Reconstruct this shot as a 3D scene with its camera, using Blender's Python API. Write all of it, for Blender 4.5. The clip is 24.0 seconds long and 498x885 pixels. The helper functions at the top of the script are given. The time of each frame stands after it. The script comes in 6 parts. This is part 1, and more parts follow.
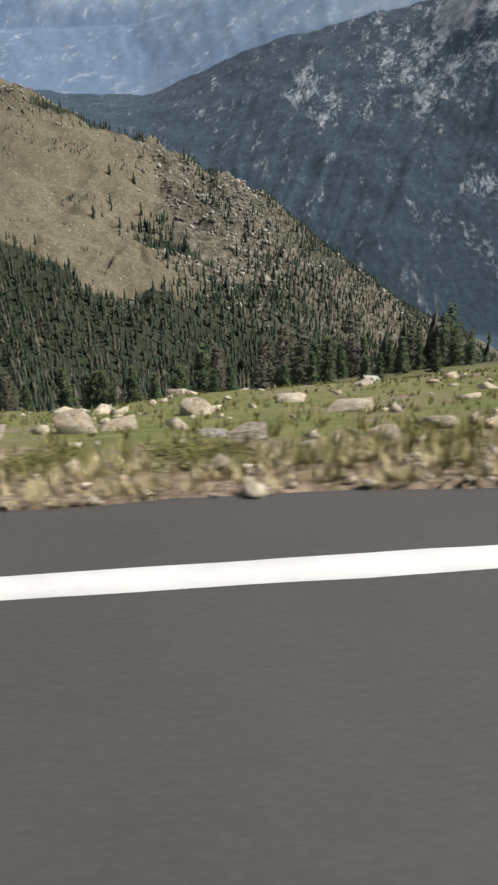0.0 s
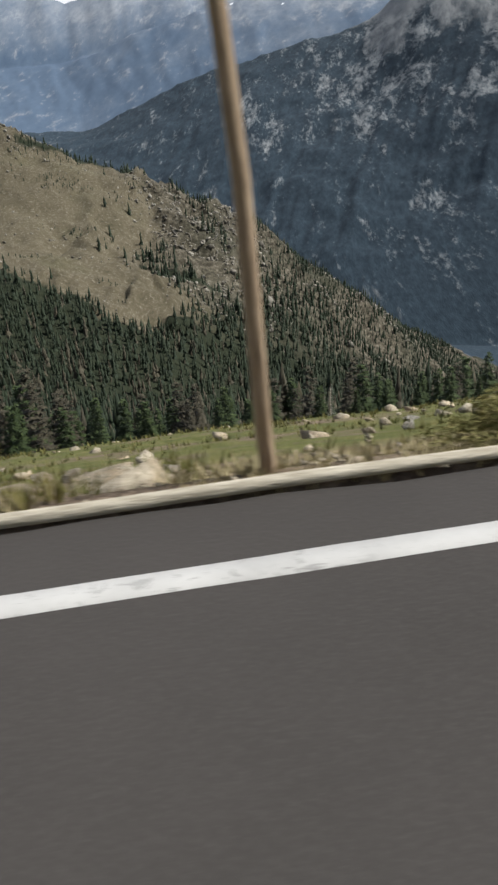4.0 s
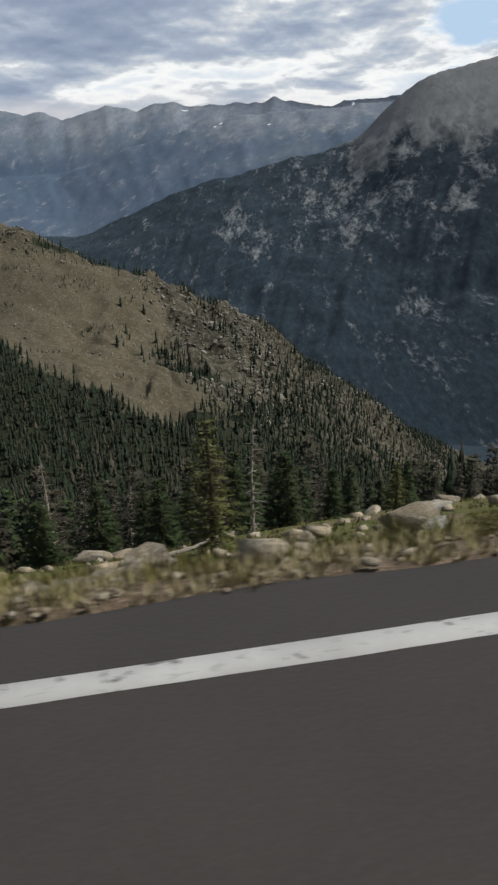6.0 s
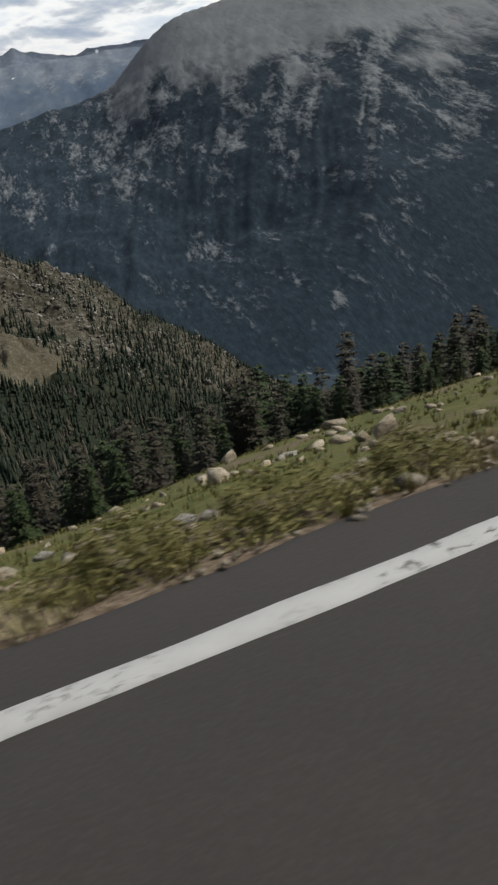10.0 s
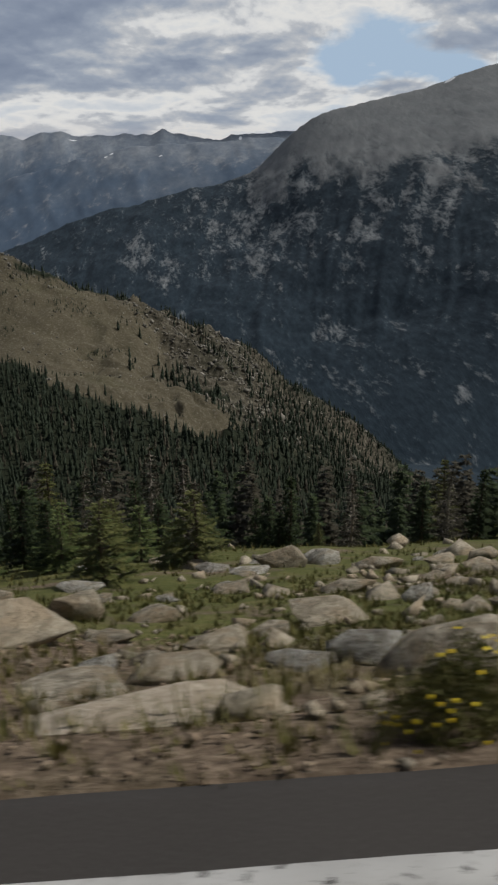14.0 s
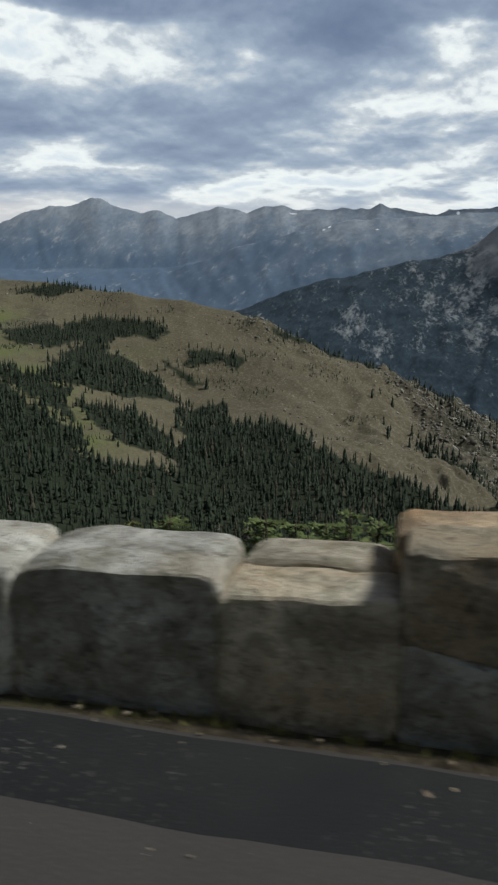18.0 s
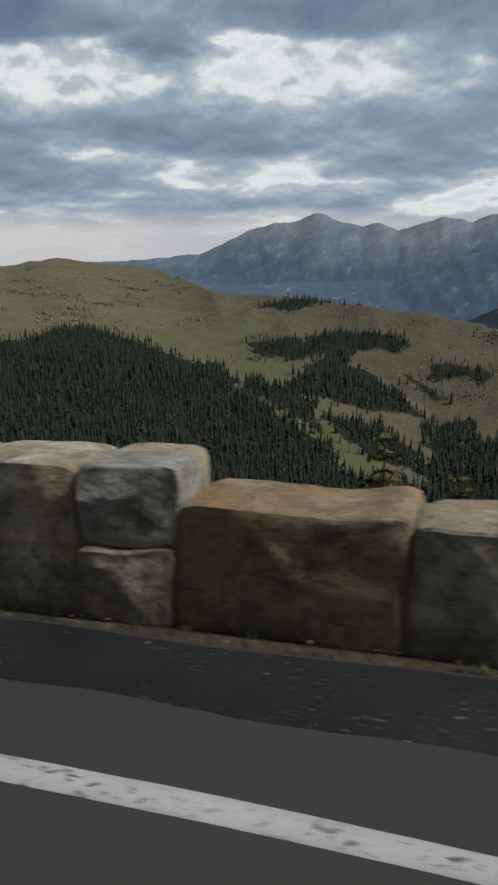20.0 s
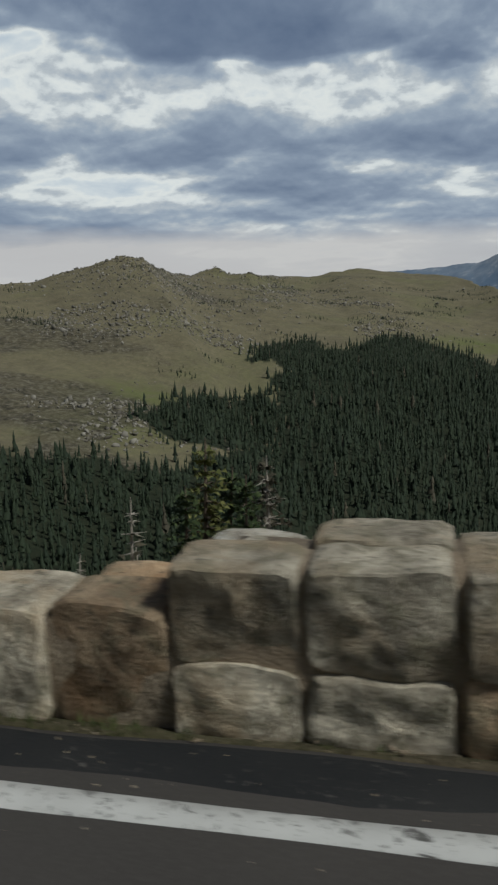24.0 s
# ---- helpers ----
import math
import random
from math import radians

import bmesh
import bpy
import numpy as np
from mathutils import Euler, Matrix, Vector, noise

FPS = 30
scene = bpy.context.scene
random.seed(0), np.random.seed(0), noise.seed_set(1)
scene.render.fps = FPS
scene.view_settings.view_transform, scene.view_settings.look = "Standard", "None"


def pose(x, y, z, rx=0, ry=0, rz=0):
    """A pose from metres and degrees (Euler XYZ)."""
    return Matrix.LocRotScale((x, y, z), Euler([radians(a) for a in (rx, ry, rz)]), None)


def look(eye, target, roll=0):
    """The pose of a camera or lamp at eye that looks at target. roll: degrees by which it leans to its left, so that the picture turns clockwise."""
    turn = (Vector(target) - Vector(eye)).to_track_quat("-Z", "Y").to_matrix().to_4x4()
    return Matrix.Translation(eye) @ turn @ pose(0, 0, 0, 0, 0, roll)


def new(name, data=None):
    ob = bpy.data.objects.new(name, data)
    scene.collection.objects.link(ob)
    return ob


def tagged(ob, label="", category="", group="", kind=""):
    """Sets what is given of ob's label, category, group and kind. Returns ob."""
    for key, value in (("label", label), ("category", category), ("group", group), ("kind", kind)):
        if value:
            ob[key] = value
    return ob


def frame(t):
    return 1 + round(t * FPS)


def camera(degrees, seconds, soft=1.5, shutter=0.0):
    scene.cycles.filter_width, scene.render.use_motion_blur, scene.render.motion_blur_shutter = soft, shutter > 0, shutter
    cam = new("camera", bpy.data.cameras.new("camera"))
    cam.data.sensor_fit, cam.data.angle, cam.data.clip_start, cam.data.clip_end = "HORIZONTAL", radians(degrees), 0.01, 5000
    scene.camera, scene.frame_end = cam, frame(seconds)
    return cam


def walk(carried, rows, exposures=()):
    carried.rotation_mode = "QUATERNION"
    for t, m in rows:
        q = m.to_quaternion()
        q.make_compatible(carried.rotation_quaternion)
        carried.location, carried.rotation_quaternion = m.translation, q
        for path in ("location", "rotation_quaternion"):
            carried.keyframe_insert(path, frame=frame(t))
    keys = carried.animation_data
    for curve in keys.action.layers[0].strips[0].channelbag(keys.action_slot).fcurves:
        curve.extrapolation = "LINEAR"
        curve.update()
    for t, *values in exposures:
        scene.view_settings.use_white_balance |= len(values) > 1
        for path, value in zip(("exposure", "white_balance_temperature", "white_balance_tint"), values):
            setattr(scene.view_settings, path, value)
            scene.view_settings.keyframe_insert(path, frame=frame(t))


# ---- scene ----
LENS = 34.3
cam = camera(LENS, 24.0, soft=2.4, shutter=0.1)


def cam_pose(x, y, z, yaw, pitch, roll):
    return pose(x, y, z, 90 + pitch, 0, yaw) @ pose(0, 0, 0, 0, 0, roll)


# seconds, x, y, z, yaw to the left, pitch, roll
PATH = [
    (0.0, 0.00, 0.00, 1.3, -0.00, -27.87, -0.66),
    (0.5, -3.49, -0.32, 1.3, 0.68, -28.12, -1.83),
    (1.0, -6.97, -0.65, 1.3, 0.68, -28.29, -2.17),
    (1.5, -10.46, -0.96, 1.3, -1.59, -28.54, -0.72),
    (3.5, -24.39, -2.31, 1.3, -3.13, -29.60, -1.14),
    (4.0, -27.87, -2.65, 1.3, -3.79, -26.16, -3.13),
    (4.5, -31.36, -3.01, 1.3, -4.64, -19.90, -2.29),
    (5.0, -34.84, -3.37, 1.3, -4.85, -19.29, -1.50),
    (5.5, -38.32, -3.73, 1.3, -5.05, -19.43, -0.86),
    (6.0, -41.80, -4.08, 1.3, -5.59, -19.23, -1.83),
    (6.5, -45.28, -4.45, 1.3, -6.77, -19.19, -5.13),
    (7.0, -48.76, -4.80, 1.3, -12.73, -20.39, -5.37),
    (7.5, -52.25, -5.11, 1.3, -15.80, -21.08, -6.74),
    (8.0, -55.74, -5.42, 1.3, -16.66, -22.02, -8.16),
    (8.5, -59.22, -5.73, 1.3, -17.43, -22.50, -8.01),
    (9.0, -62.71, -6.05, 1.3, -18.27, -22.34, -8.06),
    (9.5, -66.19, -6.37, 1.3, -19.09, -23.38, -7.73),
    (10.0, -69.68, -6.68, 1.3, -20.38, -23.34, -6.12),
    (10.5, -73.17, -6.96, 1.3, -21.13, -23.24, -6.04),
    (11.0, -76.66, -7.15, 1.3, -16.80, -21.96, -3.91),
    (11.5, -80.16, -7.18, 1.3, -10.91, -20.80, -3.82),
    (13.5, -94.07, -5.69, 1.3, -13.32, -17.90, -1.47),
    (14.0, -97.51, -5.03, 1.3, -14.10, -17.38, -0.78),
    (14.5, -100.94, -4.36, 1.3, -12.75, -15.81, -0.24),
    (15.0, -104.38, -3.71, 1.3, -10.10, -14.33, 0.24),
    (15.5, -107.82, -3.07, 1.3, -9.95, -14.05, 0.84),
    (16.0, -111.27, -2.45, 1.3, -8.96, -13.80, 0.71),
    (16.5, -114.71, -1.83, 1.3, -6.50, -13.50, -0.22),
    (17.0, -118.16, -1.23, 1.3, -4.14, -13.23, -0.32),
    (17.5, -121.61, -0.64, 1.3, -2.81, -12.91, 0.23),
    (19.5, -135.45, 1.45, 1.3, 11.42, -11.86, -0.29),
    (20.0, -138.95, 1.62, 1.3, 14.99, -11.69, -0.78),
    (20.5, -142.46, 1.47, 1.3, 20.01, -11.48, -0.72),
    (21.0, -145.94, 1.04, 1.3, 23.72, -11.33, -0.20),
    (21.5, -149.37, 0.35, 1.3, 27.67, -11.12, -0.75),
    (22.0, -152.76, -0.52, 1.3, 31.27, -10.64, -1.15),
    (22.5, -156.12, -1.49, 1.3, 32.99, -10.51, -1.31),
    (23.0, -159.47, -2.53, 1.3, 33.73, -10.56, -1.78),
    (23.5, -162.81, -3.60, 1.3, 33.21, -10.56, -1.19),
    (24.0, -166.13, -4.69, 1.3, 33.64, -10.65, -1.34),
]
walk(cam, [(r[0], cam_pose(*r[1:])) for r in PATH],
     exposures=[(0.0, 1.0, 6450, 10), (3.7, 1.05, 6450, 10), (4.0, 0.6, 6400, 9), (4.4, -0.5, 6400, 9), (5.2, -0.5, 6400, 8), (6.0, -0.1, 6400, 8), (11.5, -0.1, 6450, 8), (14.0, -0.52, 6500, 9), (15.0, -0.76, 6300, 6), (16.0, -0.3, 6250, 5), (17.0, -0.08, 6200, 4), (20.0, -0.4, 6200, 4), (21.0, -0.3, 6200, 4), (22.0, -0.45, 6200, 3), (24.0, -0.5, 6200, 3)])

# ---------------------------------------------------------------- light
SUN_ELEV, SUN_AZ = radians(50), radians(-86)   # azimuth to the left of +y
world = bpy.data.worlds.new("sky")
scene.world = world
world.use_nodes = True
wn = world.node_tree.nodes
sky = wn.new("ShaderNodeTexSky")
sky.sky_type = "NISHITA"
sky.sun_disc = False
sky.sun_elevation, sky.sun_rotation = SUN_ELEV, -SUN_AZ
sky.air_density, sky.dust_density, sky.altitude = 1.0, 2.5, 3000
bg = wn["Background"]
bg.inputs["Strength"].default_value = 0.06
soft = wn.new("ShaderNodeHueSaturation")
soft.inputs["Saturation"].default_value = 0.5
world.node_tree.links.new(sky.outputs[0], soft.inputs["Color"])
world.node_tree.links.new(soft.outputs[0], bg.inputs["Color"])

sun = new("sun", bpy.data.lights.new("sun", "SUN"))
sun.data.energy, sun.data.angle, sun.data.color = 3.7, radians(11), (1.0, 0.965, 0.91)
sdir = Vector((-math.sin(SUN_AZ) * math.cos(SUN_ELEV), math.cos(SUN_AZ) * math.cos(SUN_ELEV), math.sin(SUN_ELEV)))
sun.matrix_world = look(sdir * 50, (0, 0, 0))


# ---------------------------------------------------------------- node helpers
def mat(name, rough=0.9, metal=0.0):
    m = bpy.data.materials.new(name)
    m.use_nodes = True
    b = m.node_tree.nodes["Principled BSDF"]
    b.inputs["Roughness"].default_value = rough
    b.inputs["Metallic"].default_value = metal
    b.inputs["Specular IOR Level"].default_value = 0.25
    return m, m.node_tree, b


def nd(nt, kind, **kw):
    n = nt.nodes.new("ShaderNode" + kind)
    for k, v in kw.items():
        if k.startswith("i_"):
            n.inputs[k[2:].replace("_", " ")].default_value = v
    return n


def ln(nt, a, b):
    nt.links.new(a, b)


def coords(nt, scale=(1, 1, 1), space="Object"):
    tc = nd(nt, "TexCoord")
    mp = nd(nt, "Mapping")
    mp.inputs["Scale"].default_value = scale
    ln(nt, tc.outputs[space], mp.inputs["Vector"])
    return mp.outputs["Vector"]


def tex(nt, vec, scale, detail=6.0, rough=0.6, dist=0.0):
    n = nd(nt, "TexNoise")
    n.inputs["Scale"].default_value, n.inputs["Detail"].default_value = scale, detail
    n.inputs["Roughness"].default_value, n.inputs["Distortion"].default_value = rough, dist
    ln(nt, vec, n.inputs["Vector"])
    return n.outputs["Fac"]


def ramp(nt, fac, stops):
    r = nd(nt, "ValToRGB")
    e = r.color_ramp.elements
    while len(e) < len(stops):
        e.new(0.5)
    for i, (p, c) in enumerate(stops):
        e[i].position, e[i].color = p, (*c, 1)
    ln(nt, fac, r.inputs["Fac"])
    return r.outputs["Color"]


def grey(nt, fac, lo, hi):
    """0 below lo, 1 above hi."""
    r = nd(nt, "MapRange")
    r.inputs["From Min"].default_value, r.inputs["From Max"].default_value = lo, hi
    ln(nt, fac, r.inputs["Value"])
    return r.outputs["Result"]


def mixc(nt, fac, a, b, mode="MIX"):
    m = nd(nt, "Mix")
    m.data_type, m.blend_type = "RGBA", mode
    if isinstance(fac, (int, float)):
        m.inputs[0].default_value = fac
    else:
        ln(nt, fac, m.inputs[0])
    for s, v in ((6, a), (7, b)):
        if isinstance(v, tuple):
            m.inputs[s].default_value = (*v, 1)
        else:
            ln(nt, v, m.inputs[s])
    return m.outputs[2]


def math2(nt, op, a, b=0.0):
    m = nd(nt, "Math")
    m.operation = op
    for s, v in ((0, a), (1, b)):
        if isinstance(v, (int, float)):
            m.inputs[s].default_value = v
        else:
            ln(nt, v, m.inputs[s])
    return m.outputs[0]


def bump(nt, b, height, strength=0.5, distance=0.05):
    n = nd(nt, "Bump")
    n.inputs["Strength"].default_value, n.inputs["Distance"].default_value = strength, distance
    ln(nt, height, n.inputs["Height"])
    ln(nt, n.outputs["Normal"], b.inputs["Normal"])


def attr(nt, name):
    a = nd(nt, "Attribute")
    a.attribute_name = name
    return a.outputs["Fac"]


def rand_out(nt):
    return nd(nt, "ObjectInfo").outputs["Random"]


# ---------------------------------------------------------------- materials
def asphalt_material():
    m, nt, b = mat("asphalt", 0.85)
    v = coords(nt)
    big = tex(nt, v, 0.6, 4)
    lane = tex(nt, coords(nt, (0.15, 1.2, 1)), 1.0, 3)
    fine = tex(nt, v, 90, 3, 0.7)
    c = ramp(nt, big, [(0.3, (0.046, 0.041, 0.0372)), (0.7, (0.068, 0.0605, 0.0558))])
    c = mixc(nt, math2(nt, "MULTIPLY", lane, 0.5), c, (0.036, 0.035, 0.0335))
    c = mixc(nt, math2(nt, "MULTIPLY", grey(nt, fine, 0.45, 0.75), 0.5), c, (0.085, 0.078, 0.073))
    vor = nd(nt, "TexVoronoi")
    vor.inputs["Scale"].default_value = 60
    ln(nt, v, vor.inputs["Vector"])
    ln(nt, c, b.inputs["Base Color"])
    bump(nt, b, vor.outputs["Distance"], 0.25, 0.004)
    return m


def fresh_asphalt_material():
    m, nt, b = mat("patched asphalt", 0.75)
    v = coords(nt)
    c = ramp(nt, tex(nt, v, 1.5, 5), [(0.3, (0.012, 0.013, 0.0145)), (0.75, (0.026, 0.0255, 0.025))])
    c = mixc(nt, math2(nt, "MULTIPLY", grey(nt, tex(nt, v, 48, 4, 0.6), 0.6, 0.66), grey(nt, tex(nt, v, 2.5, 4), 0.46, 0.68)), c, (0.15, 0.138, 0.125))
    ln(nt, c, b.inputs["Base Color"])
    bump(nt, b, tex(nt, v, 80, 3), 0.6, 0.008)
    return m


def paint_material():
    m, nt, b = mat("road paint", 0.6)
    v = coords(nt)
    c = ramp(nt, tex(nt, v, 3, 5), [(0.3, (0.45, 0.443, 0.43)), (0.7, (0.58, 0.572, 0.555))])
    chips = grey(nt, tex(nt, coords(nt, (1, 1.4, 1)), 15, 6, 0.7, 0.6), 0.57, 0.605)
    sep = nd(nt, "SeparateXYZ")
    ln(nt, v, sep.inputs[0])
    worn = math2(nt, "MULTIPLY", grey(nt, tex(nt, v, 0.9, 3), 0.34, 0.52), grey(nt, sep.outputs[0], -22.0, -34.0))
    c = mixc(nt, math2(nt, "MULTIPLY", chips, worn), c, (0.06, 0.056, 0.052))
    crumbs = grey(nt, tex(nt, v, 42, 4, 0.7, 0.4), 0.6, 0.64)
    c = mixc(nt, math2(nt, "MULTIPLY", crumbs, math2(nt, "ADD", 0.12, math2(nt, "MULTIPLY", grey(nt, sep.outputs[0], -90.0, -140.0), 0.7))), c, (0.08, 0.075, 0.07))
    ln(nt, c, b.inputs["Base Color"])
    bump(nt, b, tex(nt, v, 60, 3), 0.3, 0.004)
    return m


def stone_material(name, dark, light, warm, lichen=0.0, relief=0.036):
    m, nt, b = mat(name, 0.92)
    v = coords(nt)
    r = rand_out(nt)
    comb = nd(nt, "CombineXYZ")
    for k in range(3):
        ln(nt, math2(nt, "MULTIPLY", r, 37.0 + 11 * k), comb.inputs[k])
    add = nd(nt, "VectorMath")
    ln(nt, v, add.inputs[0]), ln(nt, comb.outputs[0], add.inputs[1])
    v = add.outputs[0]
    blotch = tex(nt, v, 4.0, 8, 0.68, 0.5)
    c = ramp(nt, blotch, [(0.36, dark), (0.5, tuple((a + q) / 2 for a, q in zip(dark, light))), (0.62, light)])
    c = mixc(nt, math2(nt, "MULTIPLY", grey(nt, tex(nt, v, 2.2, 5, 0.6, 0.5), 0.47, 0.62), 0.8), c, warm)
    grain = tex(nt, v, 60, 5, 0.8)
    c = mixc(nt, math2(nt, "MULTIPLY", grey(nt, grain, 0.52, 0.72), 0.35), c, tuple(q * 0.6 for q in dark))
    c = mixc(nt, math2(nt, "MULTIPLY", grey(nt, grain, 0.47, 0.3), 0.4), c, tuple(min(0.75, q * 1.35) for q in light))
    if lichen:
        c = mixc(nt, math2(nt, "MULTIPLY", grey(nt, tex(nt, v, 9, 8, 0.7, 1.0), 0.53, 0.57), 0.5), c, (0.17, 0.155, 0.10))
        c = mixc(nt, math2(nt, "MULTIPLY", grey(nt, tex(nt, v, 24, 6, 0.7, 0.4), 0.58, 0.62), 0.6), c, (0.07, 0.065, 0.05))
        c = mixc(nt, math2(nt, "MULTIPLY", grey(nt, tex(nt, v, 14, 7, 0.75, 0.6), 0.57, 0.63), lichen), c, (0.055, 0.055, 0.045))
    tone = nd(nt, "HueSaturation")
    ln(nt, c, tone.inputs["Color"])
    ln(nt, math2(nt, "ADD", math2(nt, "MULTIPLY", r, 0.4), 0.8), tone.inputs["Value"])
    ln(nt, tone.outputs[0], b.inputs["Base Color"])
    h = math2(nt, "ADD", tex(nt, v, 7, 6, 0.6, 0.4), math2(nt, "MULTIPLY", tex(nt, v, 38, 5, 0.75), 0.4))
    bump(nt, b, h, 0.9, relief)
    return m


def leaf_material(name, a, c2, scale=2.0):
    m, nt, b = mat(name, 0.75)
    g = nd(nt, "NewGeometry")
    c = ramp(nt, g.outputs["Random Per Island"], [(0.0, a), (1.0, c2)])
    n = tex(nt, coords(nt), scale, 3)
    c = mixc(nt, math2(nt, "MULTIPLY", n, 0.5), c, a)
    ln(nt, c, b.inputs["Base Color"])
    return m


def bark_material(name, a, c2):
    m, nt, b = mat(name, 0.9)
    n = tex(nt, coords(nt, (6, 6, 1)), 6, 5)
    ln(nt, ramp(nt, n, [(0.3, a), (0.7, c2)]), b.inputs["Base Color"])
    bump(nt, b, n, 0.6, 0.02)
    return m


def ground_material():
    """Alpine ground: gravel, turf, tundra, talus and forest floor, by cover attributes."""
    m, nt, b = mat("alpine ground", 0.95)
    v = coords(nt)
    n1, n2, n3 = tex(nt, v, 0.35, 6), tex(nt, v, 2.5, 6), tex(nt, v, 22, 5, 0.7)
    gravel = ramp(nt, n3, [(0.3, (0.085, 0.061, 0.043)), (0.5, (0.195, 0.144, 0.101)), (0.72, (0.4, 0.315, 0.228))])
    gravel = mixc(nt, math2(nt, "MULTIPLY", grey(nt, n2, 0.45, 0.75), 0.7), gravel, (0.1, 0.085, 0.045))
    turf = ramp(nt, n2, [(0.3, (0.085, 0.1, 0.028)), (0.52, (0.155, 0.16, 0.048)), (0.72, (0.24, 0.205, 0.09))])
    turf = mixc(nt, math2(nt, "MULTIPLY", grey(nt, n3, 0.4, 0.65), 0.5), turf, (0.055, 0.065, 0.02))
    patch = grey(nt, math2(nt, "ADD", math2(nt, "MULTIPLY", n1, 0.6), math2(nt, "ADD", math2(nt, "MULTIPLY", n2, 0.4), math2(nt, "MULTIPLY", attr(nt, "turf"), 0.13))), 0.53, 0.61)
    near = mixc(nt, math2(nt, "MULTIPLY", patch, attr(nt, "turf")), gravel, turf)
    soil = ramp(nt, n3, [(0.35, (0.03, 0.027, 0.017)), (0.68, (0.085, 0.07, 0.046))])
    near = mixc(nt, attr(nt, "forest"), near, soil)
    # tundra and talus of the hill
    w1, w2, w3 = tex(nt, v, 0.02, 6), tex(nt, v, 0.13, 7, 0.7), tex(nt, v, 0.45, 6, 0.75)
    tundra = ramp(nt, w1, [(0.3, (0.08, 0.069, 0.043)), (0.55, (0.112, 0.096, 0.064)), (0.75, (0.086, 0.083, 0.043))])
    tundra = mixc(nt, math2(nt, "MULTIPLY", w2, 0.6), tundra, (0.09, 0.075, 0.042))
    speck = tex(nt, v, 0.8, 7, 0.85)
    tundra = mixc(nt, math2(nt, "MULTIPLY", grey(nt, speck, 0.53, 0.62), math2(nt, "ADD", 0.35, math2(nt, "MULTIPLY", w2, 0.9))), tundra, (0.24, 0.215, 0.17))
    tundra = mixc(nt, math2(nt, "MULTIPLY", grey(nt, speck, 0.47, 0.38), 0.8), tundra, (0.05, 0.045, 0.028))
    talus = ramp(nt, w3, [(0.4, (0.032, 0.028, 0.018)), (0.52, (0.085, 0.074, 0.052)), (0.64, (0.18, 0.163, 0.127))])
    spots = grey(nt, math2(nt, "ADD", math2(nt, "MULTIPLY", w2, 0.5), attr(nt, "talus")), 0.62, 0.8)
    # brighter grass colour that includes the stronger light on the left hill
    pale = mixc(nt, grey(nt, w3, 0.35, 0.65), (0.138, 0.122, 0.072), (0.2, 0.174, 0.106))
    tundra = mixc(nt, math2(nt, "MULTIPLY", attr(nt, "meadow"), grey(nt, w2, 0.25, 0.6)), tundra, pale)
    tundra = mixc(nt, math2(nt, "MULTIPLY", attr(nt, "turf"), grey(nt, w2, 0.32, 0.6)), tundra, (0.117, 0.134, 0.043))
    hill = mixc(nt, spots, tundra, talus)
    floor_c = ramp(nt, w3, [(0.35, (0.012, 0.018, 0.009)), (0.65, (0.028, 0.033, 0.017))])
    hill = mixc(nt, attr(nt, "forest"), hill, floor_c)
    c = mixc(nt, attr(nt, "far"), near, hill)
    ln(nt, c, b.inputs["Base Color"])
    bump(nt, b, math2(nt, "ADD", n3, math2(nt, "MULTIPLY", w3, 6.0)), 0.7, 0.06)
    return m


